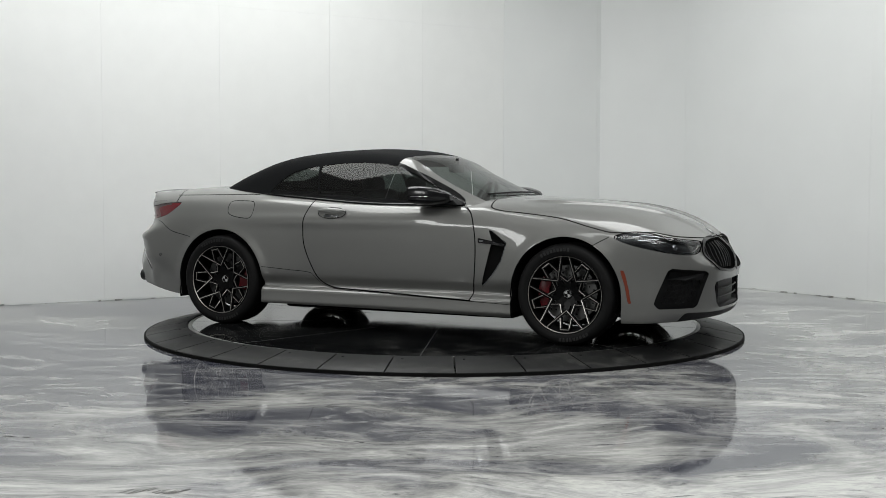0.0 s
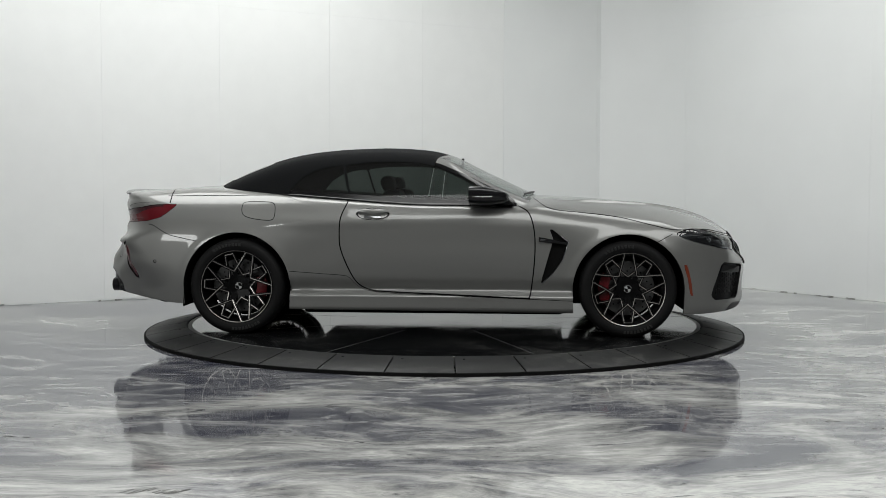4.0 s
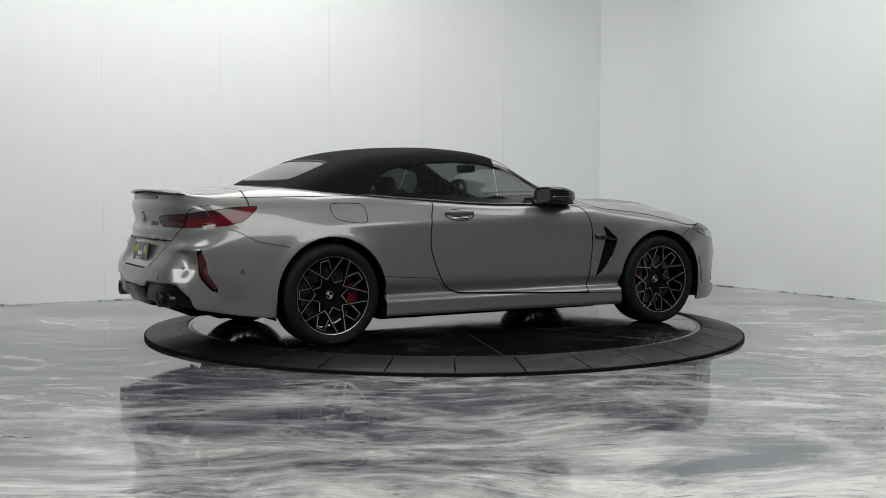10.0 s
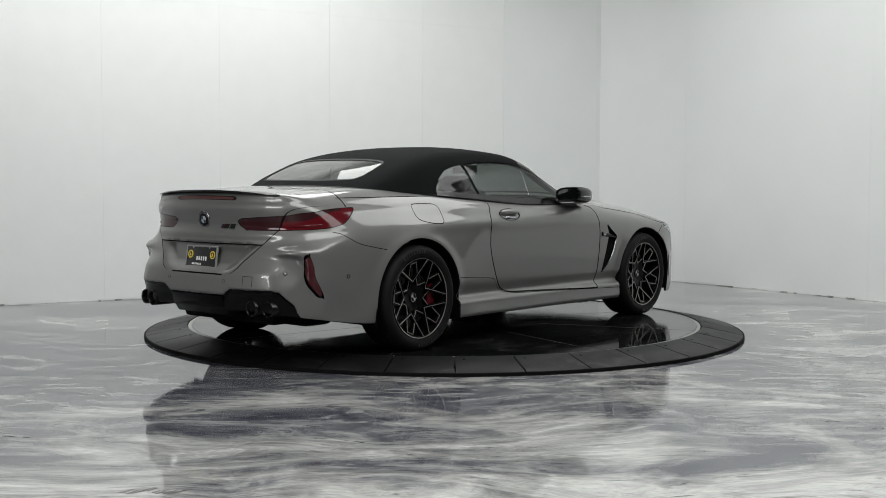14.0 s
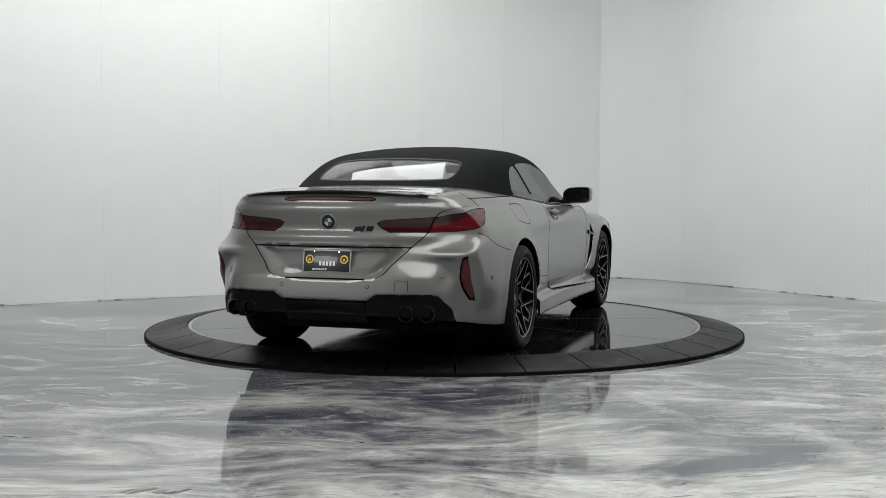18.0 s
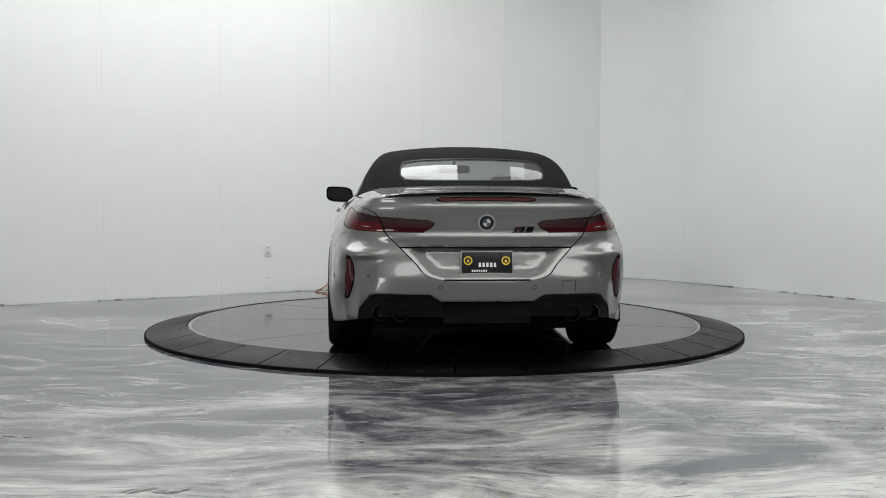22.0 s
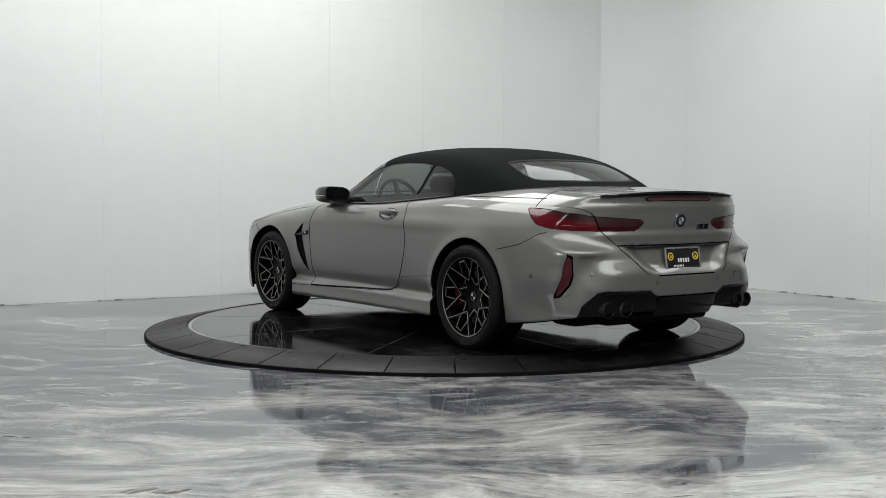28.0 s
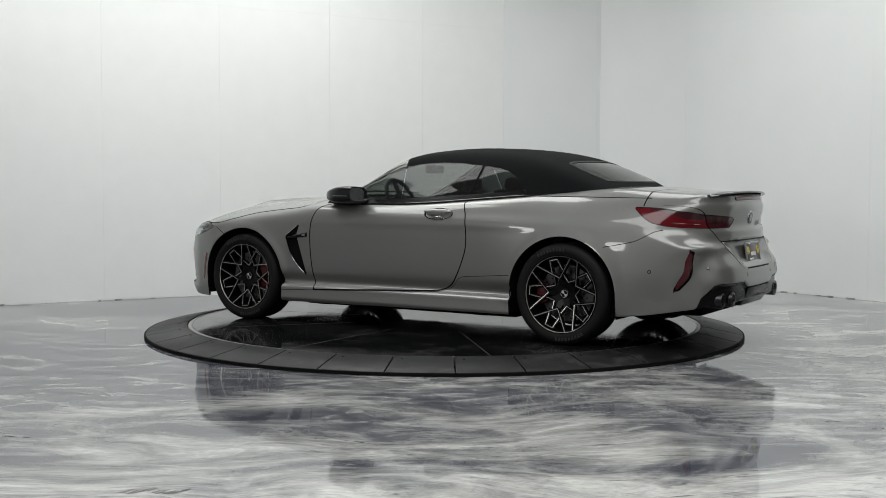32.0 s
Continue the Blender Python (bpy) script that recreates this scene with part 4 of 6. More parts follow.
        take("vent_" + tag, (vent_shape(x, z) < 0) & (a > 0.6) & (x > 0.7) & (x < 1.1) & sd)
        take("marker_" + tag, (marker_shape(x, z) < 0) & (a > 0.6) & (x > 1.7) & sd)
    take("mouth", (mouth_shape(a, z) < 0) & (x > 2.1))
    take("fuel", (fuel_shape(x, z) < 0) & (y < -0.55))
    take("diffuser", (diffuser_shape(a, z) < 0) & (x < -2.0))
    take("hood", (z > hood_line(x)) & (x > 0.735))
    take("lid", ((x < -1.985 + 0.05 * a) & (z > 0.95)) | ((x < -2.2) & (a < lid_side(z)) & (z > 0.527)))
    take("tonneau", (z > 1.010 + 0.012 * (x + 1.2)) & (x < -1.15))
    take("lip", (z < lip_line(x)) & (x > 1.95))
    take("front_bumper", (x > 1.55) & ((x - 1.62) * 0.055 > (z - 0.69) * 0.10) & (x > 1.60) | (x > 1.75))
    take("rear_bumper", (x < -1.72) & (z < rear_seam(x)))
    for tag, sd in (("l", left), ("r", ~left)):
        take("sill_" + tag, (z < sill_line(x)) & (x > -1.05) & (x < 1.05) & sd)
        take("fender_" + tag, (x > 0.3) & sd)
        take("quarter_" + tag, (x <= 0.3) & sd)

    def put(key, name, mat, parent=car, label="", **kw):
        return skin_part(s, lists[key], name, mat, parent, label, **kw)

    made = {}
    for key, name, mat, label, kw in (
        ("hood", "bonnet", PAINT, "", {}), ("lid", "boot_lid", PAINT, "", {}), ("tonneau", "tonneau_cover", PAINT, "", {}), ("front_bumper", "front_bumper", PAINT, "", {}),
        ("rear_bumper", "rear_bumper", PAINT, "", {}), ("lip", "front_lip", SATIN_BLACK, "gloss black front lip", {}), ("diffuser", "diffuser", DIFFUSER, "gloss black rear diffuser", {}),
        ("fuel", "fuel_flap", PAINT, "", {}), ("mouth", "lower_grille", SATIN_BLACK, "black lower grille", {"push": 0.05, "depth": -0.05}),
    ):
        made[key] = put(key, name, mat, car, label, **kw)
    for t in "lr":
        made["door_" + t] = put("door_" + t, "door", PAINT)
        made["fender_" + t] = put("fender_" + t, "front_wing", PAINT)
        made["quarter_" + t] = put("quarter_" + t, "quarter_panel", PAINT)
        made["sill_" + t] = put("sill_" + t, "sill", PAINT)
        made["tail_" + t] = put("tail_out_" + t, "tail_lamp", RED_LENS, car, "dark red tail lamp lens", push=0.002)
        made["tail_in_" + t] = put("tail_in_" + t, "lid_lamp", RED_DARK, car, "smoked red lamp on the boot lid", push=0.002)
        put("smoke_out_" + t, "smoked_glass", SMOKED, made["tail_" + t], "smoked upper part of the lens", push=0.002)
        put("smoke_in_" + t, "smoked_glass", SMOKED, made["tail_in_" + t], "smoked upper part of the lens", push=0.002)
        put("reflector_" + t, "reflector_housing", DEEP_BLACK, car, push=0.014, depth=-0.012)
        made["head_" + t] = put("head_" + t, "headlamp", LAMP_GLASS, car, "clear headlamp lens", depth=0.004)
        hb = put("head_" + t, "lamp_bowl", LAMP_BOWL, made["head_" + t], push=0.035, depth=-0.03)
        put("intake_" + t, "side_intake", SATIN_BLACK, car, "black honeycomb side intake", push=0.035, depth=-0.035)
        made["grille_" + t] = put("grille_" + t, "kidney_grille", DEEP_BLACK, car, "black upright grille", push=0.045, depth=-0.045)
        put("surround_" + t, "surround", GLOSS_BLACK, made["grille_" + t], push=-0.008)
        made["vent_" + t] = put("vent_" + t, "wing_vent", DEEP_BLACK, car, "gloss black vent behind the front wheel", push=0.018, depth=-0.018)
        put("marker_" + t, "side_marker", AMBER, car, "amber red side marker", push=-0.003)
    # black shell added behind the panels, so the shut lines read dark
    sh = ~gone
    for t in "lr":
        for k in ("vent_", "grille_", "intake_", "head_"):
            sh &= ~lists[k + t]
    sh &= ~lists["mouth"]
    skin_part(s, sh, "inner_shell", DEEP_BLACK, car, "black inner shell", push=0.016, rim=False)
    return made


def cabin_at(x, a, z):
    return cabin(np.stack([x, a, z], -1))


def belt_strip(car, side):
    """Black strip that covers the joint between the body's shoulder and the windows."""
    zs = np.linspace(0.90, 1.12, 221)
    ys = np.linspace(0.45, 0.99, 541)
    rows = []
    bm = bmesh.new()
    for x in np.linspace(-1.12, 0.60, 60):
        best = None
        for z in zs:
            f = cabin(np.stack([np.full(541, x), ys, np.full(541, z)], -1))
            y = ys[np.argmax(f > 0)]
            if body(np.array([x, y, z])) > 0:
                best = (y, z)
                break
        if best is None:
            continue
        y, z = best
        t = min(1.0, (x + 1.12) / 0.10, (0.60 - x) / 0.06)
        hw, hh = 0.004 + 0.006 * max(0.0, t), 0.003 + 0.007 * max(0.0, t)
        rows.append([(x, side * (y + 0.003 + hw * math.cos(q)), z + 0.004 + hh * math.sin(q)) for q in [2 * math.pi * k / 10 for k in range(11)]])
    for _ in range(3):
        for i in range(1, len(rows) - 1):
            rows[i] = [(b[0], (a[1] + 2 * b[1] + c[1]) / 4, (a[2] + 2 * b[2] + c[2]) / 4) for a, b, c in zip(rows[i - 1], rows[i], rows[i + 1])]
    ribbon(bm, rows)
    bmesh.ops.remove_doubles(bm, verts=bm.verts, dist=1e-5)
    bmesh.ops.recalc_face_normals(bm, faces=bm.faces)
    part("belt_trim", bm, GLOSS_BLACK, car, "gloss black strip under the windows")


def build_cabin(car):
    s = Skin(cabin, (-2.0, -0.98, 0.86), (1.16, 0.98, 1.42), 0.0165)
    up = lambda x, a, z, y: z > 0.93
    side = lambda x, a, z, y: a > 0.3
    s.cut(lambda x, a, z: body(np.stack([x, a, z], -1)) + 0.012)
    fx = lambda x, a, z, y: (x > -0.3) & (z > 0.98)
    s.gap(lambda x, a, z: header(x, a, z), 0.005, fx)
    s.cut(lambda x, a, z: pillar(x, a, z), lambda x, a, z, y: x > -0.1)
    s.cut(lambda x, a, z: glass_front(x, z), side)
    s.cut(lambda x, a, z: glass_rear(x, z), side)
    s.cut(lambda x, a, z: glass_front(x, z) - 0.024, lambda x, a, z, y: (a > 0.3) & (x > -0.1))
    s.cut(lambda x, a, z: rear_glass(a, z), lambda x, a, z, y: (x < -1.0))
    s.cut(lambda x, a, z: rear_glass(a, z) - 0.008, lambda x, a, z, y: (x < -1.0))
    s.cut(lambda x, a, z: z - belt(x) - 0.016, lambda x, a, z, y: a > 0.3)
    s.normals()
    c = s.centres()
    x, a, y, z = c[:, 0], np.abs(c[:, 1]), c[:, 1], c[:, 2]
    left = y > 0
    gone = (body(c) < -0.012) | (z < 0.915)
    taken = gone.copy()
    lists = {}

    def take(name, cond):
        lists[name] = cond & ~taken
        taken[lists[name]] = True

    take("shut", (np.abs(header(x, a, z)) < 0.0025) & (x > -0.3) & (z > 0.98))
    for tag, sd in (("l", left), ("r", ~left)):
        take("belt_" + tag, (z < belt(x) + 0.016) & (a > 0.3) & (x > -1.05) & (x < 0.62) & sd)
        take("front_" + tag, (glass_front(x, z) < 0) & (a > 0.3) & sd)
        take("rear_" + tag, (glass_rear(x, z) < 0) & (a > 0.3) & sd)
    take("screen", (header(x, a, z) < 0) & (pillar(x, a, z) < 0) & (x > -0.1))
    for tag, sd in (("l", left), ("r", ~left)):
        take("seal_" + tag, (glass_front(x, z) < 0.024) & (a > 0.3) & (header(x, a, z) < 0) & sd)
        take("pillar_" + tag, (header(x, a, z) < 0) & (x > -0.1) & sd)
    take("back", (rear_glass(a, z) < 0) & (x < -1.0))
    take("back_trim", (rear_glass(a, z) < 0.008) & (x < -1.0))
    take("top", np.ones(len(x), bool))

    def put(key, name, mat, label="", **kw):
        return skin_part(s, lists[key], name, mat, car, label, **kw)

    put("top", "soft_top", FABRIC, "black canvas soft top, closed", depth=0.02)
    put("back", "rear_window", REAR_GLASS, "clear rear window in the soft top", push=0.003, rim=False)
    put("back_trim", "window_seal", SATIN_BLACK, push=-0.001)
    w = put("screen", "windscreen", WINDSCREEN, "clear curved windscreen", rim=False)
    for t in "lr":
        put("front_" + t, "door_window", WINDOW, "tinted door window", push=0.004, rim=False)
        put("rear_" + t, "quarter_window", WINDOW, "tinted rear side window", push=0.004, rim=False)
        put("belt_" + t, "window_base", GLOSS_BLACK, push=-0.001)
        belt_strip(car, 1 if t == "l" else -1)
        put("seal_" + t, "window_frame", GLOSS_BLACK, push=0.001)
        put("pillar_" + t, "windscreen_pillar", PAINT)
        put("pillar_" + t, "pillar_trim", SATIN_BLACK, "black inner trim of the pillar", push=0.028, rim=False)
        put("seal_" + t, "frame_trim", SATIN_BLACK, "black inner trim of the window frame", push=0.028, rim=False)


# ---------------------------------------------------------------- wheels
def build_wheel(parent, x, side, rear):
    """One wheel: tyre, rim with its spokes, brake disc, caliper and hub cap. side: 1 left, -1 right."""
    w = new("wheel")
    w.parent = parent
    r = 0.348
    width = 0.285 if rear else 0.275
    y_out = 0.962
    m = Matrix.Translation((x, side * y_out, HUB_Z)) @ Matrix.Rotation(radians(0 if side > 0 else 180), 4, "Z")
    w.matrix_basis = m
    # local: +y outward, 0 at the outer face of the tyre
    bm = bmesh.new()
    R = r
    prof = [(0.262, -0.03), (0.268, -0.012), (0.285, -0.004), (0.305, 0.0), (0.325, -0.006), (0.338, -0.018), (0.345, -0.034), (R, -0.055)]
    for g in (0.10, 0.14, 0.18):
        prof += [(R, -g + 0.006), (R - 0.007, -g + 0.004), (R - 0.007, -g - 0.004), (R, -g - 0.006)]
    prof += [(R, -width + 0.055), (0.345, -width + 0.034), (0.325, -width + 0.006), (0.29, -width), (0.262, -width + 0.03)]
    lathe(bm, prof, 72)
    bmesh.ops.recalc_face_normals(bm, faces=bm.faces)
    tyre = part("tyre", bm, TYRE, w)
    for start in (58, 238):
        bm = bmesh.new()
        for i in range(9):
            an = radians(start + 4.6 * i)
            q = Matrix.Rotation(-an, 4, "Y") @ Matrix.Translation((0.306, 0.0, 0.0))
            box(bm, (-0.011, -0.002, -0.0075), (0.011, 0.0012, 0.0075), 0, 1, q)
        part("sidewall_print", bm, SIDEWALL, tyre, "faint raised bars on the sidewall", smooth=False)
    bm = bmesh.new()
    lathe(bm, [(0.268, -0.016), (0.262, -0.010), (0.255, -0.014), (0.252, -0.03), (0.235, -0.07), (0.232, -0.2), (0.262, -width + 0.02)], 72)
    bmesh.ops.recalc_face_normals(bm, faces=bm.faces)
    rim = part("rim", bm, RIM_BLACK, w)
    bm = bmesh.new()
    lathe(bm, [(0.2620, -0.0095), (0.2620, -0.0085), (0.2575, -0.0105), (0.2575, -0.0125)], 72)
    bmesh.ops.recalc_face_normals(bm, faces=bm.faces)
    part("rim_edge", bm, RIM_CUT, rim)
    wheel_face(rim, 40 if rear else 90)
    bm = bmesh.new()
    lathe(bm, [(0.0001, -0.076), (0.030, -0.076), (0.034, -0.079), (0.034, -0.10)], 24)
    bmesh.ops.remove_doubles(bm, verts=bm.verts, dist=1e-4)
    cap = part("hub_cap", bm, RIM_BLACK, rim)
    bm = bmesh.new()
    for k in (0.12, 2.12):
        vs = [bm.verts.new((0, -0.0745, 0))]
        for i in range(7):
            an = math.pi / 2 * (k + 0.76 * i / 6)
            vs.append(bm.verts.new((0.022 * math.cos(an), -0.0745, 0.022 * math.sin(an))))
        bm.faces.new(vs)
    lathe(bm, [(0.0245, -0.0748), (0.0265, -0.0748)], 24)
    part("roundel", bm, EMBLEM_GREY, cap, "small silver roundel")
    # brake disc and caliper
    bm = bmesh.new()
    lathe(bm, [(0.09, -0.125), (0.195, -0.125), (0.198, -0.128), (0.198, -0.155), (0.09, -0.155)], 48)
    bmesh.ops.recalc_face_normals(bm, faces=bm.faces)
    part("brake_disc", bm, BRAKE_DARK if rear else BRAKE_IRON, w)
    # flat black discs: the dark of drilled holes put into colour
    bm = bmesh.new()
    for i in range(36):
        an, rr = radians(10 * i), (0.125, 0.150, 0.175)[i % 3]
        lathe(bm, [(0.0001, -0.1243), (0.006, -0.1243)], 8, Matrix.Translation((rr * math.cos(an), 0, rr * math.sin(an))))
    bmesh.ops.remove_doubles(bm, verts=bm.verts, dist=1e-5)
    tagged(part("hole_discs", bm, DEEP_BLACK, w, smooth=False), "small flat black discs that stand for drilled holes", kind="stuff")
    bm = bmesh.new()
    lathe(bm, [(0.0001, -0.105), (0.085, -0.105), (0.092, -0.13), (0.092, -0.16)], 32)
    part("hub", bm, RIM_BLACK, w)
    # the calipers sit towards the middle of the car on both axles
    bm = bmesh.new()
    mid = math.pi if not rear else 0.0
    if side < 0:
        mid = math.pi - mid
    pts = []
    half = 24 if rear else 34
    for i in range(9):
        an = mid + radians(-half + 2 * half * i / 8)
        pts.append((0.212 * math.cos(an), 0.212 * math.sin(an)))
    for i in range(8, -1, -1):
        an = mid + radians(-half + 2 * half * i / 8)
        pts.append((0.135 * math.cos(an), 0.135 * math.sin(an)))
    prism(bm, pts, 0.05, Matrix.Translation((0, -0.125, 0)), bevel=0.008)
    part("caliper", bm, CALIPER_RED, w, "red brake caliper")
    # back of the wheel well's hub carrier, dark
    bm = bmesh.new()
    lathe(bm, [(0.0001, -0.2), (0.22, -0.2), (0.23, -0.24)], 32)
    part("dust_shield", bm, DEEP_BLACK, w)
    return w


def wheel_face(rim, turn):
    """Five tapered main spokes with forked spokes between them, black with bare turned edges."""
    def bar(bm, p, q, w0, w1, y0, y1, depth):
        p, q = Vector((p[0], 0, p[1])), Vector((q[0], 0, q[1]))
        d = (q - p).normalized()
        s = Vector((-d.z, 0, d.x))
        a = [p + s * w0 / 2, p - s * w0 / 2, q - s * w1 / 2, q + s * w1 / 2]
        ys = [y0, y0, y1, y1]
        top = [bm.verts.new((v.x, y, v.z)) for v, y in zip(a, ys)]
        bot = [bm.verts.new((v.x, y - depth, v.z)) for v, y in zip(a, ys)]
        bm.faces.new(top)
        for i in range(4):
            bm.faces.new((top[i], bot[i], bot[(i + 1) % 4], top[(i + 1) % 4]))

    polar = lambda r, deg: (r * math.cos(radians(deg)), r * math.sin(radians(deg)))
    height = lambda r: -0.014 - 0.050 * max(0.0, (0.255 - r) / 0.17) ** 1.1
    black, cut = bmesh.new(), bmesh.new()
    for k in range(5):
        a = turn + 72 * k
        runs = []
        for sg in (-1, 1):
            runs.append((0.258, a + sg * 6.3, 0.110, a + sg * 36, 0.0))          # edge of the main spoke
            runs.append((0.240, a + sg * 29.2, 0.164, a + sg * 21.5, -0.004))    # side of the fork
            runs.append((0.138, a + sg * 22.0, 0.086, a, -0.006))                # inner V
        runs.append((0.2405, a + 28.6, 0.2405, a + 43.4, -0.004))            # closed end of the fork
        for r0, a0, r1, a1, dy in runs:
            p, q = polar(r0, a0), polar(r1, a1)
            y0, y1 = height(r0) + dy, height(r1) + dy
            bar(black, p, q, 0.017, 0.020, y0 - 0.0012, y1 - 0.0012, 0.028)
            bar(cut, p, q, 0.0050, 0.0054, y0, y1, 0.0012)
        # solid root of the spoke and its web
        bar(black, polar(0.02, a), polar(0.092, a), 0.075, 0.048, -0.084, -0.072, 0.035)
        bar(black, polar(0.04, a + 36), polar(0.118, a + 36), 0.060, 0.022, -0.082, -0.064, 0.03)
    for bm in (black, cut):
        bmesh.ops.recalc_face_normals(bm, faces=bm.faces)
    part("spokes", black, RIM_BLACK, rim, smooth=False)
    part("spoke_edges", cut, RIM_CUT, rim, "bare turned spoke edges", smooth=False)


def build_wells(car):
    """Dark inner wheel wells and the underbody."""
    for x in (AXLE_F, AXLE_R):
        for side in (1, -1):
            bm = bmesh.new()
            rows = []
            big = ARCH_R * 1.012
            line = [(big, -0.15)] + [(big * math.cos(radians(7.5 * i)), big * math.sin(radians(7.5 * i))) for i in range(25)] + [(-big, -0.15)]
            for u, v in line:
                rows.append([bm.verts.new((x + u, side * yy, HUB_Z + v)) for yy in (0.94, 0.48)])
            for p, q in zip(rows, rows[1:]):
                bm.faces.new((p[0], p[1], q[1], q[0]))
            bm.faces.new([r[1] for r in rows])
            part("wheel_well", bm, DEEP_BLACK, car)
    bm = bmesh.new()
    box(bm, (-2.25, -0.46, 0.20), (2.2, 0.46, 0.55), 0.03)
    box(bm, (-0.98, -0.88, 0.186), (0.98, 0.88, 0.30), 0.02)
    box(bm, (-0.96, -0.72, 0.136), (0.96, 0.72, 0.25), 0.02)
    for xx in (-0.72, 0.70):
        for yy in (0.80, -0.80):
            box(bm, (xx - 0.06, yy - 0.03, 0.150), (xx + 0.06, yy + 0.03, 0.20), 0.008)
    part("underbody", bm, DEEP_BLACK, car)


# ---------------------------------------------------------------- fittings on the body
def side_y(x, z):
    """Where the body's side lies at (x, z)."""
    ys = np.linspace(0.5, 1.05, 440)
    f = body(np.stack([np.full(440, x), ys, np.full(440, z)], -1))
    return float(ys[np.argmax(f > 0)])


def tail_x(y, z):
    xs = np.linspace(-2.6, -1.9, 540)
    f = body(np.stack([xs, np.full(540, y), np.full(540, z)], -1))
    return float(xs[np.argmax(f < 0)])


def nose_x(y, z):
    xs = np.linspace(2.6, 1.8, 600)
    f = body(np.stack([xs, np.full(600, y), np.full(600, z)], -1))
    return float(xs[np.argmax(f < 0)])


def top_z(x, y):
    zs = np.linspace(1.2, 0.6, 600)
    f = body(np.stack([np.full(600, x), np.full(600, y), zs], -1))
    return float(zs[np.argmax(f < 0)])


def side_frame(x, z, side):
    """A pose on the body's side: local x forward, y outward, z up along the surface."""
    y = side_y(x, z)
    lean = math.atan2(side_y(x, z - 0.03) - side_y(x, z + 0.03), 0.06)
    sweep = math.atan2(side_y(x - 0.05, z) - side_y(x + 0.05, z), 0.10)
    m = Matrix.Translation((x, y, z)) @ Matrix.Rotation(-sweep, 4, "Z") @ Matrix.Rotation(lean, 4, "X")
    return m if side > 0 else Matrix.Scale(-1, 4, (0, 1, 0)) @ m


def tail_frame(y, z):
    """A pose on the tail: local x to the car's left, y outward to the rear, z up."""
    x = tail_x(y, z)
    tilt = math.atan2(tail_x(y, z + 0.03) - tail_x(y, z - 0.03), 0.06)
    yaw = math.atan2(tail_x(y + 0.03, z) - tail_x(y - 0.03, z), 0.06)
    return Matrix.Translation((x, y, z)) @ Matrix.Rotation(radians(90), 4, "Z") @ Matrix.Rotation(-yaw, 4, "Z") @ Matrix.Rotation(tilt, 4, "X")


def disc_mesh(bm, r, m, depth=0.004, seg=24, inner=0.0):
    """A raised round button in the x z plane of m, facing local +y."""
    prof = [(max(inner, 1e-4), depth), (r - depth * 0.3, depth), (r, depth * 0.5), (r, -0.003)]
    if inner:
        prof = [(inner, -0.003)] + prof
    lathe(bm, prof, seg, m)
    bmesh.ops.remove_doubles(bm, verts=bm.verts, dist=1e-5)
    bmesh.ops.recalc_face_normals(bm, faces=bm.faces)


def build_handle(door, side):
    m = side_frame(-0.420, 0.876, side)
    bm = bmesh.new()
    n = 32
    rings = []
    for k, (s, d) in enumerate(((1.0, 0.0015), (0.96, 0.004), (0.90, -0.001), (0.6, -0.022), (0.2, -0.03))):
        rings.append([bm.verts.new(m @ Vector((0.121 * s * math.cos(2 * math.pi * i / n), d, 0.048 * s * math.sin(2 * math.pi * i / n)))) for i in range(n)])
    for p, q in zip(rings, rings[1:]):
        for i in range(n):
            bm.faces.new((p[i], p[(i + 1) % n], q[(i + 1) % n], q[i]))
    bm.faces.new(rings[-1])
    bmesh.ops.recalc_face_normals(bm, faces=bm.faces)
    part("handle_cup", bm, [GLOSS_BLACK], door, "dark oval handle recess")
    bm = bmesh.new()
    rows = []
    for i in range(13):
        t = i / 12
        x = -0.112 + 0.226 * t
        out = 0.014 + 0.012 * math.sin(math.pi * t)
        hz = 0.017 * (0.35 + 0.65 * math.sin(math.pi * min(1, max(0, t))) ** 0.5)
        z0 = 0.012
        rows.append([bm.verts.new(m @ Vector((x, out + 0.010 * math.cos(a), z0 + hz * math.sin(a)))) for a in [2 * math.pi * k / 10 for k in range(10)]])
    for p, q in zip(rows, rows[1:]):
        for k in range(10):
            bm.faces.new((p[k], p[(k + 1) % 10], q[(k + 1) % 10], q[k]))
    bm.faces.new(rows[0]), bm.faces.new(rows[-1])
    bmesh.ops.recalc_face_normals(bm, faces=bm.faces)
    part("handle_grip", bm, PAINT, door)
    bm = bmesh.new()
    box(bm, (-0.062, -0.006, -0.036), (0.062, 0.006, -0.012), 0.005, 2, m)
    part("handle_underside", bm, CHROME_DIM, door, "bright strip under the handle")


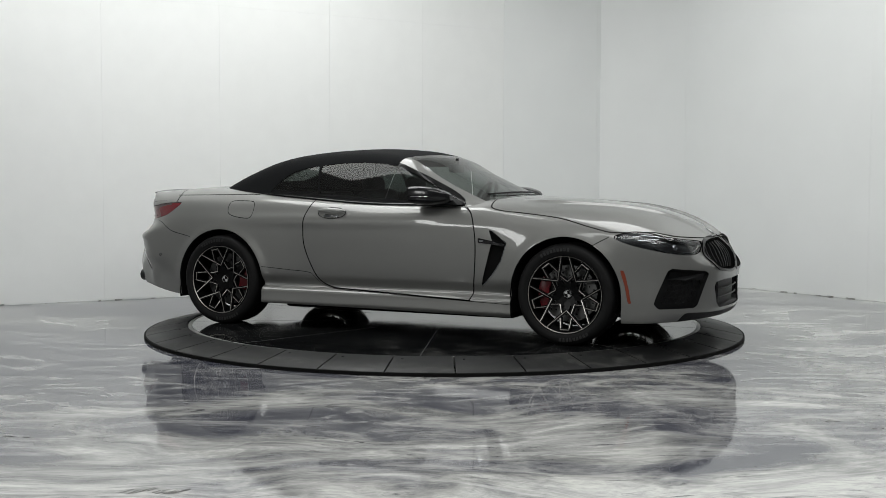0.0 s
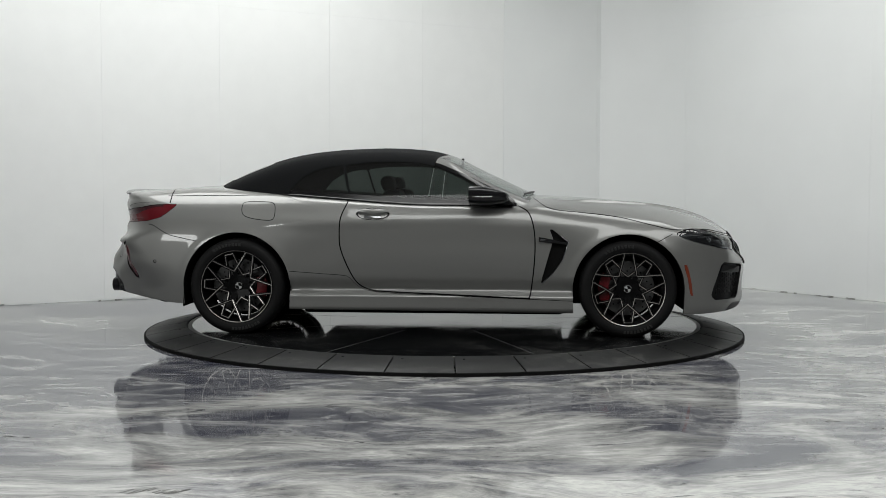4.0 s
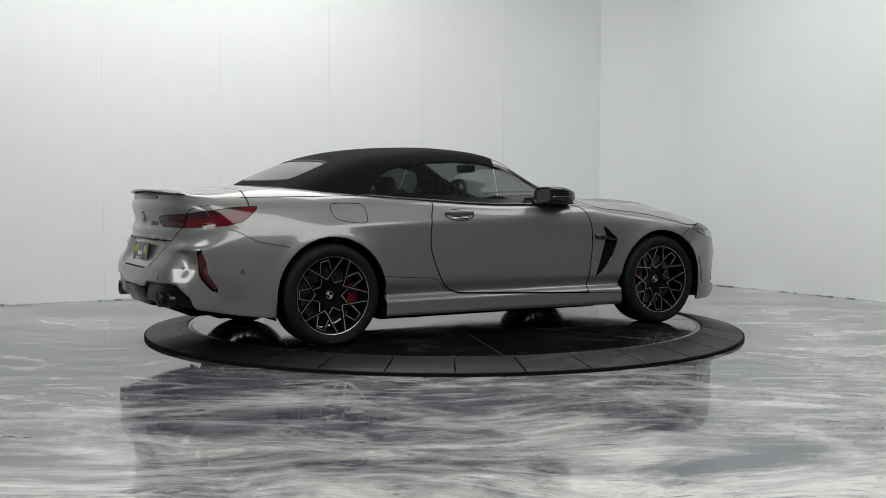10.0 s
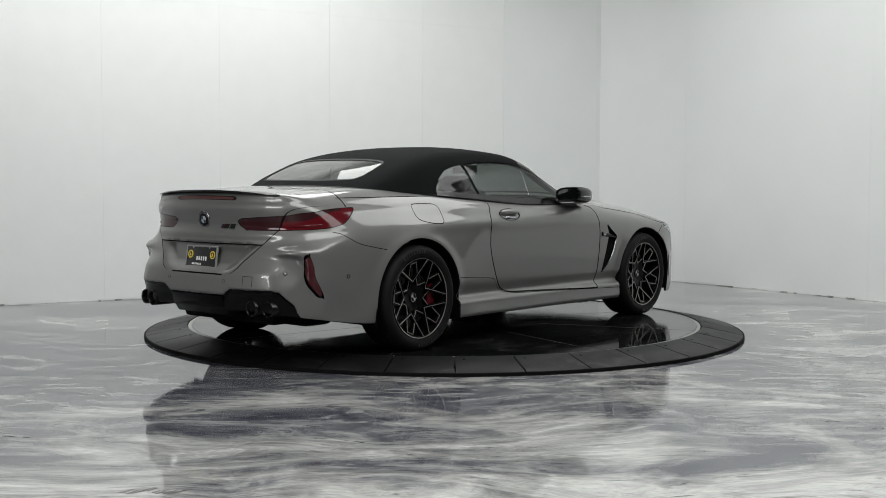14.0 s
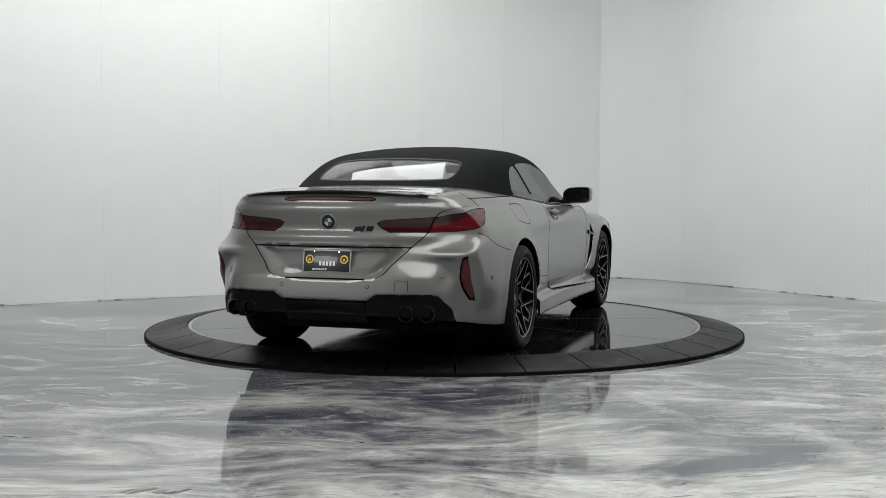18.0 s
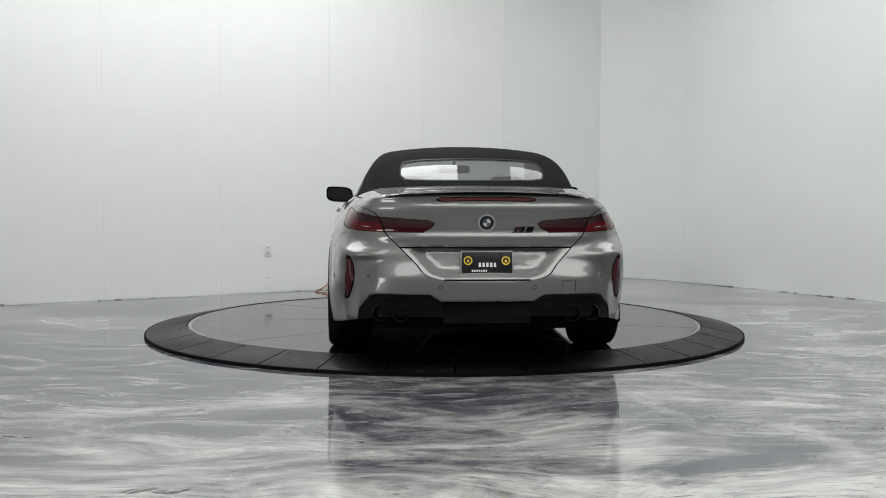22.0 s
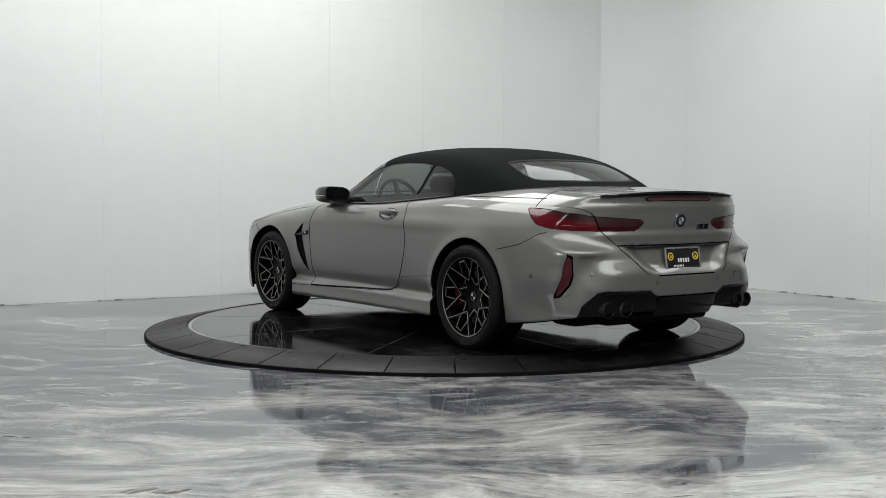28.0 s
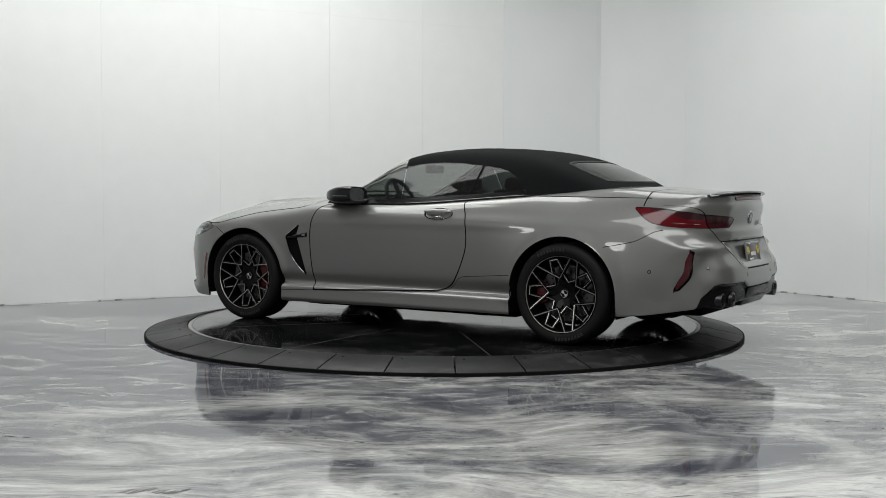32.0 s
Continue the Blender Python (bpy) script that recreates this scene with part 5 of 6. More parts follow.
def build_mirror(car, side):
    bm = bmesh.new()
    n = 28
    rings = []
    for x, sy, sz, cy, cz in ((0.290, 0.100, 0.050, 0.943, 1.012), (0.275, 0.107, 0.060, 0.941, 1.012), (0.295, 0.110, 0.064, 0.941, 1.011), (0.36, 0.112, 0.066, 0.940, 1.009), (0.43, 0.106, 0.062, 0.938, 1.006),
                              (0.49, 0.090, 0.050, 0.935, 1.002), (0.535, 0.070, 0.036, 0.928, 0.998), (0.56, 0.036, 0.020, 0.922, 0.995)):
        row = []
        for i in range(n):
            a = 2 * math.pi * i / n
            c, s = math.cos(a), math.sin(a)
            e = 0.50 if c > 0 else 0.62
            row.append(bm.verts.new((x + 0.03 * max(0, -c) * 0, side * (cy + sy * math.copysign(abs(c) ** e, c)), cz + sz * math.copysign(abs(s) ** e, s) + 0.010 * c)))
        rings.append(row)
    for p, q in zip(rings, rings[1:]):
        for i in range(n):
            bm.faces.new((p[i], p[(i + 1) % n], q[(i + 1) % n], q[i]))
    bm.faces.new(rings[-1])
    bmesh.ops.recalc_face_normals(bm, faces=bm.faces)
    mir = part("wing_mirror", bm, CARBON, car, "dark carbon wing mirror")
    bm = bmesh.new()
    row = []
    for i in range(n):
        a = 2 * math.pi * i / n
        c, s = math.cos(a), math.sin(a)
        row.append(bm.verts.new((0.2885, side * (0.943 + 0.097 * math.copysign(abs(c) ** 0.62, c)), 1.012 + 0.049 * math.copysign(abs(s) ** 0.62, s) + 0.010 * c)))
    bm.faces.new(row)
    bmesh.ops.recalc_face_normals(bm, faces=bm.faces)
    part("mirror_glass", bm, simple_mirror(), mir)
    bm = bmesh.new()
    pts = [(0.36, 0.958), (0.56, 0.945), (0.60, 0.948), (0.56, 0.985), (0.47, 1.0), (0.40, 0.985)]
    prism(bm, pts, 0.11 * side, Matrix.Translation((0, side * 0.80, 0)), bevel=0.008)
    part("mirror_foot", bm, SATIN_BLACK, mir)
    bm = bmesh.new()
    box(bm, (0.300, side * 0.965, 1.000), (0.44, side * 1.0525, 1.006), 0.002)
    part("repeater", bm, CHROME, mir, "thin light strip")


MIRROR_CACHE = []


def simple_mirror():
    if not MIRROR_CACHE:
        MIRROR_CACHE.append(simple("mirror glass", (0.28, 0.29, 0.30), 0.02, metal=1.0))
    return MIRROR_CACHE[0]


def ribbon(bm, rows):
    """A surface through rows of points."""
    vs = [[bm.verts.new(p) for p in r] for r in rows]
    for p, q in zip(vs, vs[1:]):
        for a, b, c, d in zip(p, p[1:], q[1:], q):
            bm.faces.new((a, b, c, d))
    return vs


def build_tail(car, made):
    lid = made["lid"]
    # lip spoiler along the boot's edge
    bm = bmesh.new()
    rows = []
    for i in range(41):
        y = -0.60 + 1.2 * i / 40
        a = abs(y)
        f = max(0.0, 1 - (a / 0.605) ** 4)
        x1 = -2.352 + 0.16 * a * a
        z1 = top_z(x1 + 0.02, y)
        x2 = tail_x(y, 1.0) - 0.012 - 0.012 * f
        z2 = 1.046 - 0.062 * a * a - 0.008 * (1 - f)
        th = 0.001 + 0.007 * f
        x1 = x2 + 0.006 + (x1 - x2 - 0.006) * (0.25 + 0.75 * f)
        z1 = top_z(x1 + 0.02, y)
        sec = [(x1 + 0.02, z1 - 0.002), (x1 - 0.01, z1 + 0.006 * f + 0.001), (x2, z2 + 0.004 * f), (x2 - 0.004, z2 - 0.003), (x2 + 0.002, z2 - th), (x1, z1 - th - 0.004)]
        rows.append([(x, y, z) for x, z in sec] + [(sec[0][0], y, sec[0][1])])
    vs = ribbon(bm, rows)
    bmesh.ops.remove_doubles(bm, verts=bm.verts, dist=1e-5)
    bmesh.ops.recalc_face_normals(bm, faces=bm.faces)
    part("lip_spoiler", bm, CARBON, car, "thin dark lip spoiler", sharp=30)
    # third brake light under the lip
    bm = bmesh.new()
    rows = []
    for i in range(25):
        y = -0.285 + 0.57 * i / 24
        e = 0.35 if i in (0, 24) else 1.0
        x = tail_x(y, 0.999)
        zc = 1.001 - 0.05 * y * y
        rows.append([(x - 0.003, y, zc - 0.009 * e), (x - 0.006, y, zc - 0.007 * e), (x - 0.006, y, zc + 0.007 * e), (x - 0.003, y, zc + 0.009 * e)])
    ribbon(bm, rows)
    bmesh.ops.recalc_face_normals(bm, faces=bm.faces)
    bl = part("brake_light", bm, BRAKE_BAR, car, "long dull red brake light")
    bm = bmesh.new()
    rows = []
    for i in range(25):
        y = -0.298 + 0.596 * i / 24
        e = 0.3 if i in (0, 24) else 1.0
        x = tail_x(y, 0.999)
        zc = 1.001 - 0.05 * y * y
        rows.append([(x + 0.002, y, zc - 0.0135 * e), (x - 0.0022, y, zc - 0.012 * e), (x - 0.0022, y, zc + 0.012 * e), (x + 0.002, y, zc + 0.0135 * e)])
    ribbon(bm, rows)
    bmesh.ops.recalc_face_normals(bm, faces=bm.faces)
    part("bezel", bm, GLOSS_BLACK, bl)
    # roundel
    m = tail_frame(0.0, 0.862)
    bm = bmesh.new()
    disc_mesh(bm, 0.056, m, 0.004, 40)
    ro = part("roundel", bm, CHROME_DIM, car, "round silver, black, white and blue emblem")
    bm = bmesh.new()
    disc_mesh(bm, 0.042, m, 0.0065, 40)
    part("ring", bm, GLOSS_BLACK, ro)
    bm = bmesh.new()
    disc_mesh(bm, 0.025, m, 0.0085, 32)
    part("field", bm, EMBLEM_GREY, ro)
    for k in (0, 2):
        bm = bmesh.new()
        vs = [bm.verts.new(m @ Vector((0, 0.0092, 0)))]
        for i in range(9):
            an = math.pi / 2 * (k + i / 8)
            vs.append(bm.verts.new(m @ Vector((0.0245 * math.cos(an), 0.0092, 0.0245 * math.sin(an)))))
        bm.faces.new(vs)
        part("quarter", bm, BADGE_BLUE, ro)
    # model badge as plain bars on a dark plinth
    m = tail_frame(-0.222, 0.822)
    slant = lambda x0, x1, z0, z1: [(-x0 - 0.45 * z0, z0), (-x1 - 0.45 * z0, z0), (-x1 - 0.45 * z1, z1), (-x0 - 0.45 * z1, z1)]
    bm = bmesh.new()
    prism(bm, slant(-0.064, 0.064, -0.020, -0.014), 0.004, m)
    bd = part("badge", bm, CHROME_DIM, car, "dark and silver badge of plain stripes and blocks", smooth=False)
    for x0, x1, z0, z1, mat in ((-0.062, -0.054, -0.013, 0.014, BADGE_BLUE), (-0.052, -0.044, -0.013, 0.014, GLOSS_BLACK), (-0.042, -0.034, -0.013, 0.014, RED_LENS), (-0.031, -0.022, -0.013, 0.016, GLOSS_BLACK),
                                (-0.018, 0.004, -0.013, 0.016, GLOSS_BLACK), (0.016, 0.058, -0.013, 0.016, GLOSS_BLACK)):
        bm = bmesh.new()
        prism(bm, slant(x0, x1, z0, z1), 0.005, m)
        part("bar", bm, mat, bd, smooth=False)
    # number plate in its frame
    m = Matrix.Translation((-2.446, 0.0, 0.617)) @ Matrix.Rotation(radians(90), 4, "Z") @ Matrix.Rotation(radians(8), 4, "X")
    bm = bmesh.new()
    box(bm, (-0.150, -0.008, -0.074), (0.150, 0.000, 0.074), 0.003, 2, m)
    pl = part("number_plate", bm, PLATE_BLACK, car, "black dealer plate in a bright frame")
    bm = bmesh.new()
    for lo, hi in (((-0.156, -0.009, 0.070), (0.156, 0.004, 0.080)), ((-0.156, -0.009, -0.082), (0.156, 0.004, -0.056)), ((-0.156, -0.009, -0.056), (-0.148, 0.004, 0.070)), ((0.148, -0.009, -0.056), (0.156, 0.004, 0.070))):
        box(bm, lo, hi, 0.002, 2, m)
    part("plate_frame", bm, PLATE_FRAME, pl, "pale plate frame")
    for x in (-0.112, 0.112):
        bm = bmesh.new()
        disc_mesh(bm, 0.026, m @ Matrix.Translation((x, 0, 0.022)), 0.002, 24, inner=0.018)
        part("sticker", bm, YELLOW_INK, pl, "round yellow mark")
        bm = bmesh.new()
        prism(bm, [(-0.010, -0.008), (0.010, -0.008), (0.0, 0.012)], 0.002, m @ Matrix.Translation((x, 0.001, 0.020)))
        part("sticker", bm, YELLOW_INK, pl, smooth=False)
        bm = bmesh.new()
        disc_mesh(bm, 0.006, m @ Matrix.Translation((x * 0.72, 0.001, 0.066)), 0.006, 12)
        part("screw", bm, CHROME, pl)
    for x0, x1, z0, z1, y1 in ((-0.054, 0.058, -0.016, 0.010, 0.0012), (0.0, 0.096, -0.044, -0.032, 0.0012), (-0.13, -0.06, -0.075, -0.063, 0.0052), (-0.045, 0.125, -0.075, -0.063, 0.0052)):
        n = max(2, round((x1 - x0) / (0.022 if z1 - z0 > 0.02 else 0.014)))
        for i in range(n):
            bm = bmesh.new()
            u, w = (x1 - x0) / n, (x1 - x0) / n * 0.62
            box(bm, (x0 + u * i, y1 - 0.001, z0), (x0 + u * i + w, y1, z1), 0, 2, m)
            part("print_bar", bm, WHITE_INK if y1 < 0.003 else PLATE_BLACK, pl, smooth=False)
    # exhaust tips in pairs
    for y in (0.627, 0.507, -0.507, -0.627):
        m = Matrix.Translation((tail_x(y, 0.328) - 0.008, y, 0.330)) @ Matrix.Rotation(radians(90), 4, "Z")
        bm = bmesh.new()
        lathe(bm, [(0.041, -0.20), (0.041, 0.000), (0.0435, 0.004), (0.0475, 0.004), (0.050, 0.0), (0.050, -0.16)], 36, m)
        bmesh.ops.recalc_face_normals(bm, faces=bm.faces)
        ex = part("exhaust_tip", bm, EXHAUST, car, "dark chromed exhaust tip")
        bm = bmesh.new()
        lathe(bm, [(0.0001, -0.14), (0.041, -0.14)], 24, m)
        bmesh.ops.remove_doubles(bm, verts=bm.verts, dist=1e-5)
        part("bore", bm, DEEP_BLACK, ex)
    # centre blade of the diffuser
    bm = bmesh.new()
    prism(bm, [(-2.492, 0.392), (-2.20, 0.39), (-2.20, 0.262), (-2.435, 0.268), (-2.455, 0.30), (-2.475, 0.325)], 0.52, Matrix.Translation((0, -0.26, 0)), bevel=0.006)
    part("diffuser_blade", bm, DIFFUSER, car)
    # tall leaf-shaped reflectors under the crest of the bumper
    for side in (1, -1):
        bm = bmesh.new()
        leaf = [(0.820, 0.650), (0.802, 0.632), (0.790, 0.590), (0.786, 0.545), (0.797, 0.480), (0.818, 0.420), (0.830, 0.402), (0.838, 0.430), (0.838, 0.500), (0.835, 0.580), (0.830, 0.640)]
        rim = [bm.verts.new((tail_x(a, z) + 0.001, side * a, z)) for a, z in leaf]
        ca, cz = 0.814, 0.530
        mid = [bm.verts.new((tail_x(ca + (a - ca) * 0.62, cz + (z - cz) * 0.85) - 0.004, side * (ca + (a - ca) * 0.62), cz + (z - cz) * 0.85)) for a, z in leaf]
        n = len(leaf)
        for i in range(n):
            bm.faces.new((rim[i], rim[(i + 1) % n], mid[(i + 1) % n], mid[i]))
        hub = bm.verts.new((tail_x(ca, cz) - 0.005, side * ca, cz))
        for i in range(n):
            bm.faces.new((mid[i], mid[(i + 1) % n], hub))
        bmesh.ops.recalc_face_normals(bm, faces=bm.faces)
        part("reflector", bm, RED_REFLECTOR, car, "tall red reflector", sharp=60)
    # parking sensors, tow cover
    for y, z in ((0.697, 0.548), (0.277, 0.486), (-0.277, 0.486), (-0.697, 0.548)):
        m = tail_frame(y, z)
        bm = bmesh.new()
        disc_mesh(bm, 0.0125, m, 0.0015, 18, inner=0.0095)
        sn = part("parking_sensor", bm, DEEP_BLACK, car)
        bm = bmesh.new()
        disc_mesh(bm, 0.009, m, 0.001, 16)
        part("sensor_face", bm, PAINT, sn)
    for side in (1, -1):
        m = side_frame(-2.03, 0.523, side)
        bm = bmesh.new()
        disc_mesh(bm, 0.0125, m, 0.0015, 18, inner=0.0085)
        part("parking_sensor", bm, DEEP_BLACK, car)
    bm = bmesh.new()
    rows = []
    for a, b in (((-0.446, 0.524), (-0.446, 0.462)), ((-0.446, 0.524), (-0.523, 0.524)), ((-0.523, 0.524), (-0.523, 0.462))):
        pts = [(a[0] + (b[0] - a[0]) * i / 6, a[1] + (b[1] - a[1]) * i / 6) for i in range(7)]
        tube(bm, [(tail_x(y, z) - 0.0002, y, z) for y, z in pts], 0.0016, 6)
    part("tow_cover_joint", bm, DEEP_BLACK, car, smooth=False)
    # light guides inside the tail lamps: a bright upper bar and a thin lower line
    for side in (1, -1):
        for key, lo, hi, z0, z1 in (("tail_", 0.67, 0.80, 0.826, 0.836),):
            bm = bmesh.new()
            rows = []
            for i in range(11):
                t = i / 10
                y, z = lo + (hi - lo) * t, z0 + (z1 - z0) * t
                x = tail_x(y, z) - 0.002
                rows.append([(x + 0.001, side * y, z - 0.006), (x - 0.002, side * y, z - 0.003), (x - 0.002, side * y, z + 0.003), (x + 0.001, side * y, z + 0.006)])
            ribbon(bm, rows)
            bmesh.ops.recalc_face_normals(bm, faces=bm.faces)
            part("light_bar", bm, RED_LENS, made[key + ("l" if side > 0 else "r")])


def build_nose(car, made):
    for side, t in ((1, "l"), (-1, "r")):
        # upright double bars of the grille
        for i in range(8):
            a = 0.055 + 0.047 * i
            bm = bmesh.new()
            rows = []
            for k in range(7):
                z = 0.520 + (0.700 - 0.520 - 0.10 * max(0, a - 0.2)) * k / 6
                if a > 0.27:
                    z = max(z, 0.520 + (a - 0.27) * 0.6)
                x = nose_x(a, z) - 0.018
                rows.append([(x - 0.03, side * (a - 0.008), z), (x, side * (a - 0.010), z), (x + 0.004, side * a, z), (x, side * (a + 0.010), z), (x - 0.03, side * (a + 0.008), z)])
            ribbon(bm, rows)
            bmesh.ops.recalc_face_normals(bm, faces=bm.faces)
            part("grille_bar", bm, SATIN_BLACK, made["grille_" + t], sharp=50)
        # headlamp innards: two lens tubes and bright running-light hooks
        for x, z, a, r in ((2.03, 0.690, 0.0, 0.032), (2.135, 0.662, 0.0, 0.034)):
            y = side_or_nose(x, z)
            m = Matrix.Translation((x - 0.035, side * (y - 0.030), z)) @ Matrix.Rotation(radians(-52 * side if side > 0 else 180 + 52), 4, "Z")
            bm = bmesh.new()
            lathe(bm, [(0.0001, 0.012), (r * 0.5, 0.009), (r * 0.8, 0.0), (r * 0.82, -0.01), (r, -0.004), (r * 1.05, -0.02)], 24, m)
            bmesh.ops.remove_doubles(bm, verts=bm.verts, dist=1e-5)
            bmesh.ops.recalc_face_normals(bm, faces=bm.faces)
            part("lamp_lens", bm, CHROME_DIM, made["head_" + t])
        for pts in ([(1.86, 0.742), (1.93, 0.752), (2.02, 0.742), (2.02, 0.728), (1.94, 0.722), (1.90, 0.720)], [(2.00, 0.668), (2.06, 0.645), (2.16, 0.632), (2.20, 0.640), (2.21, 0.665)], [(2.05, 0.735), (2.12, 0.722), (2.21, 0.700)]):
            bm = bmesh.new()
            tube(bm, [(x, side * (side_or_nose(x, z) - 0.014), z) for x, z in pts], 0.0055, 8)
            part("light_guide", bm, CHROME_DIM, made["head_" + t])
        # blade across the wing vent, with a small silver mark
        bm = bmesh.new()
        rows = []
        for i in range(9):
            u = i / 8
            x, z = 0.775 + 0.20 * u, 0.704 - 0.030 * u
            y = side_y(x, z)
            hgt = 0.024 * (1 - 0.45 * u)
            rows.append([(x, side * (y - 0.01), z - hgt), (x, side * (y + 0.010), z - hgt * 0.8), (x, side * (y + 0.013), z + hgt * 0.2), (x, side * (y + 0.006), z + hgt * 0.55), (x, side * (y - 0.01), z + hgt * 0.5)])
        vs = ribbon(bm, rows)
        bm.faces.new(vs[0]), bm.faces.new(vs[-1])
        bmesh.ops.recalc_face_normals(bm, faces=bm.faces)
        part("vent_blade", bm, GLOSS_BLACK, made["vent_" + t], sharp=40)
        bm = bmesh.new()
        y = side_y(0.80, 0.70)
        box(bm, (0.785, side * (y + 0.011), 0.690), (0.815, side * (y + 0.014), 0.704))
        part("small_badge", bm, CHROME_DIM, made["vent_" + t], smooth=False)
        # bright edge along the vent
        bm = bmesh.new()
        tube(bm, [(x, side * (side_y(x, z) - 0.001), z) for x, z in ((0.868, 0.772), (0.985, 0.686), (0.976, 0.65), (0.946, 0.56), (0.915, 0.512), (0.881, 0.465), (0.838, 0.42), (0.797, 0.378))], 0.0035, 8)
        part("vent_edge", bm, CHROME_DIM, made["vent_" + t], "thin bright edge")
        # mesh in the side intake
        bm = bmesh.new()
        for i in range(9):
            for k in range(5):
                x, z = 2.00 + 0.036 * i + (0.018 if k % 2 else 0), 0.285 + 0.040 * k
                if intake_shape(np.array(x), np.array(z)) > -0.02:
                    continue
                y = side_or_nose(x, z) - 0.030
                m = Matrix.Translation((x, side * y, z)) @ Matrix.Rotation(radians(-50 if side > 0 else 180 + 50), 4, "Z")
                lathe(bm, [(0.0175, 0.0), (0.0200, 0.003), (0.0225, 0.0)], 6, m, closed=True)
        bmesh.ops.recalc_face_normals(bm, faces=bm.faces)
        ob = part("intake_mesh", bm, MESH_GREY, car, smooth=False)
        bm = bmesh.new()
        pts = [(2.10, 0.515), (2.268, 0.496), (2.258, 0.450), (2.18, 0.456), (2.08, 0.466)]
        vs = [bm.verts.new((x, side * (side_or_nose(x, z) - 0.012), z)) for x, z in pts]
        bm.faces.new(vs)
        bmesh.ops.solidify(bm, geom=bm.faces[:], thickness=0.006)
        part("intake_flap", bm, SATIN_BLACK, car, smooth=False)
        # side bars of the lower grille
        bm = bmesh.new()
        tube(bm, [(nose_x(0.36, z) - 0.02, side * (0.355 + 0.03 * (z - 0.28)), z) for z in (0.285, 0.33, 0.38, 0.425)], 0.010, 8)
        part("mouth_strut", bm, GLOSS_BLACK, made["mouth"])
    for z in (0.315, 0.37):
        bm = bmesh.new()
        rows = [[(nose_x(abs(y), z) - 0.03, y, z - 0.006), (nose_x(abs(y), z) - 0.022, y, z), (nose_x(abs(y), z) - 0.03, y, z + 0.006)] for y in np.linspace(-0.36, 0.36, 13)]
        ribbon(bm, rows)
        part("mouth_bar", bm, SATIN_BLACK, made["mouth"])
    # round emblem on the bonnet's tip
    x = 2.185
    z = top_z(x, 0)
    tilt = math.atan2(top_z(x - 0.02, 0) - top_z(x + 0.02, 0), 0.04)
    m = Matrix.Translation((x, 0, z)) @ Matrix.Rotation(tilt, 4, "Y") @ Matrix.Rotation(radians(90), 4, "X")
    bm = bmesh.new()
    disc_mesh(bm, 0.041, m, 0.004, 32)
    ro = part("roundel", bm, STEEL, car, "round silver, black and blue emblem")
    bm = bmesh.new()
    disc_mesh(bm, 0.036, m, 0.005, 32)
    part("ring", bm, GLOSS_BLACK, ro)
    bm = bmesh.new()
    disc_mesh(bm, 0.021, m, 0.006, 24)
    part("field", bm, EMBLEM_GREY, ro)


def side_or_nose(x, z):
    return side_y(x, z)


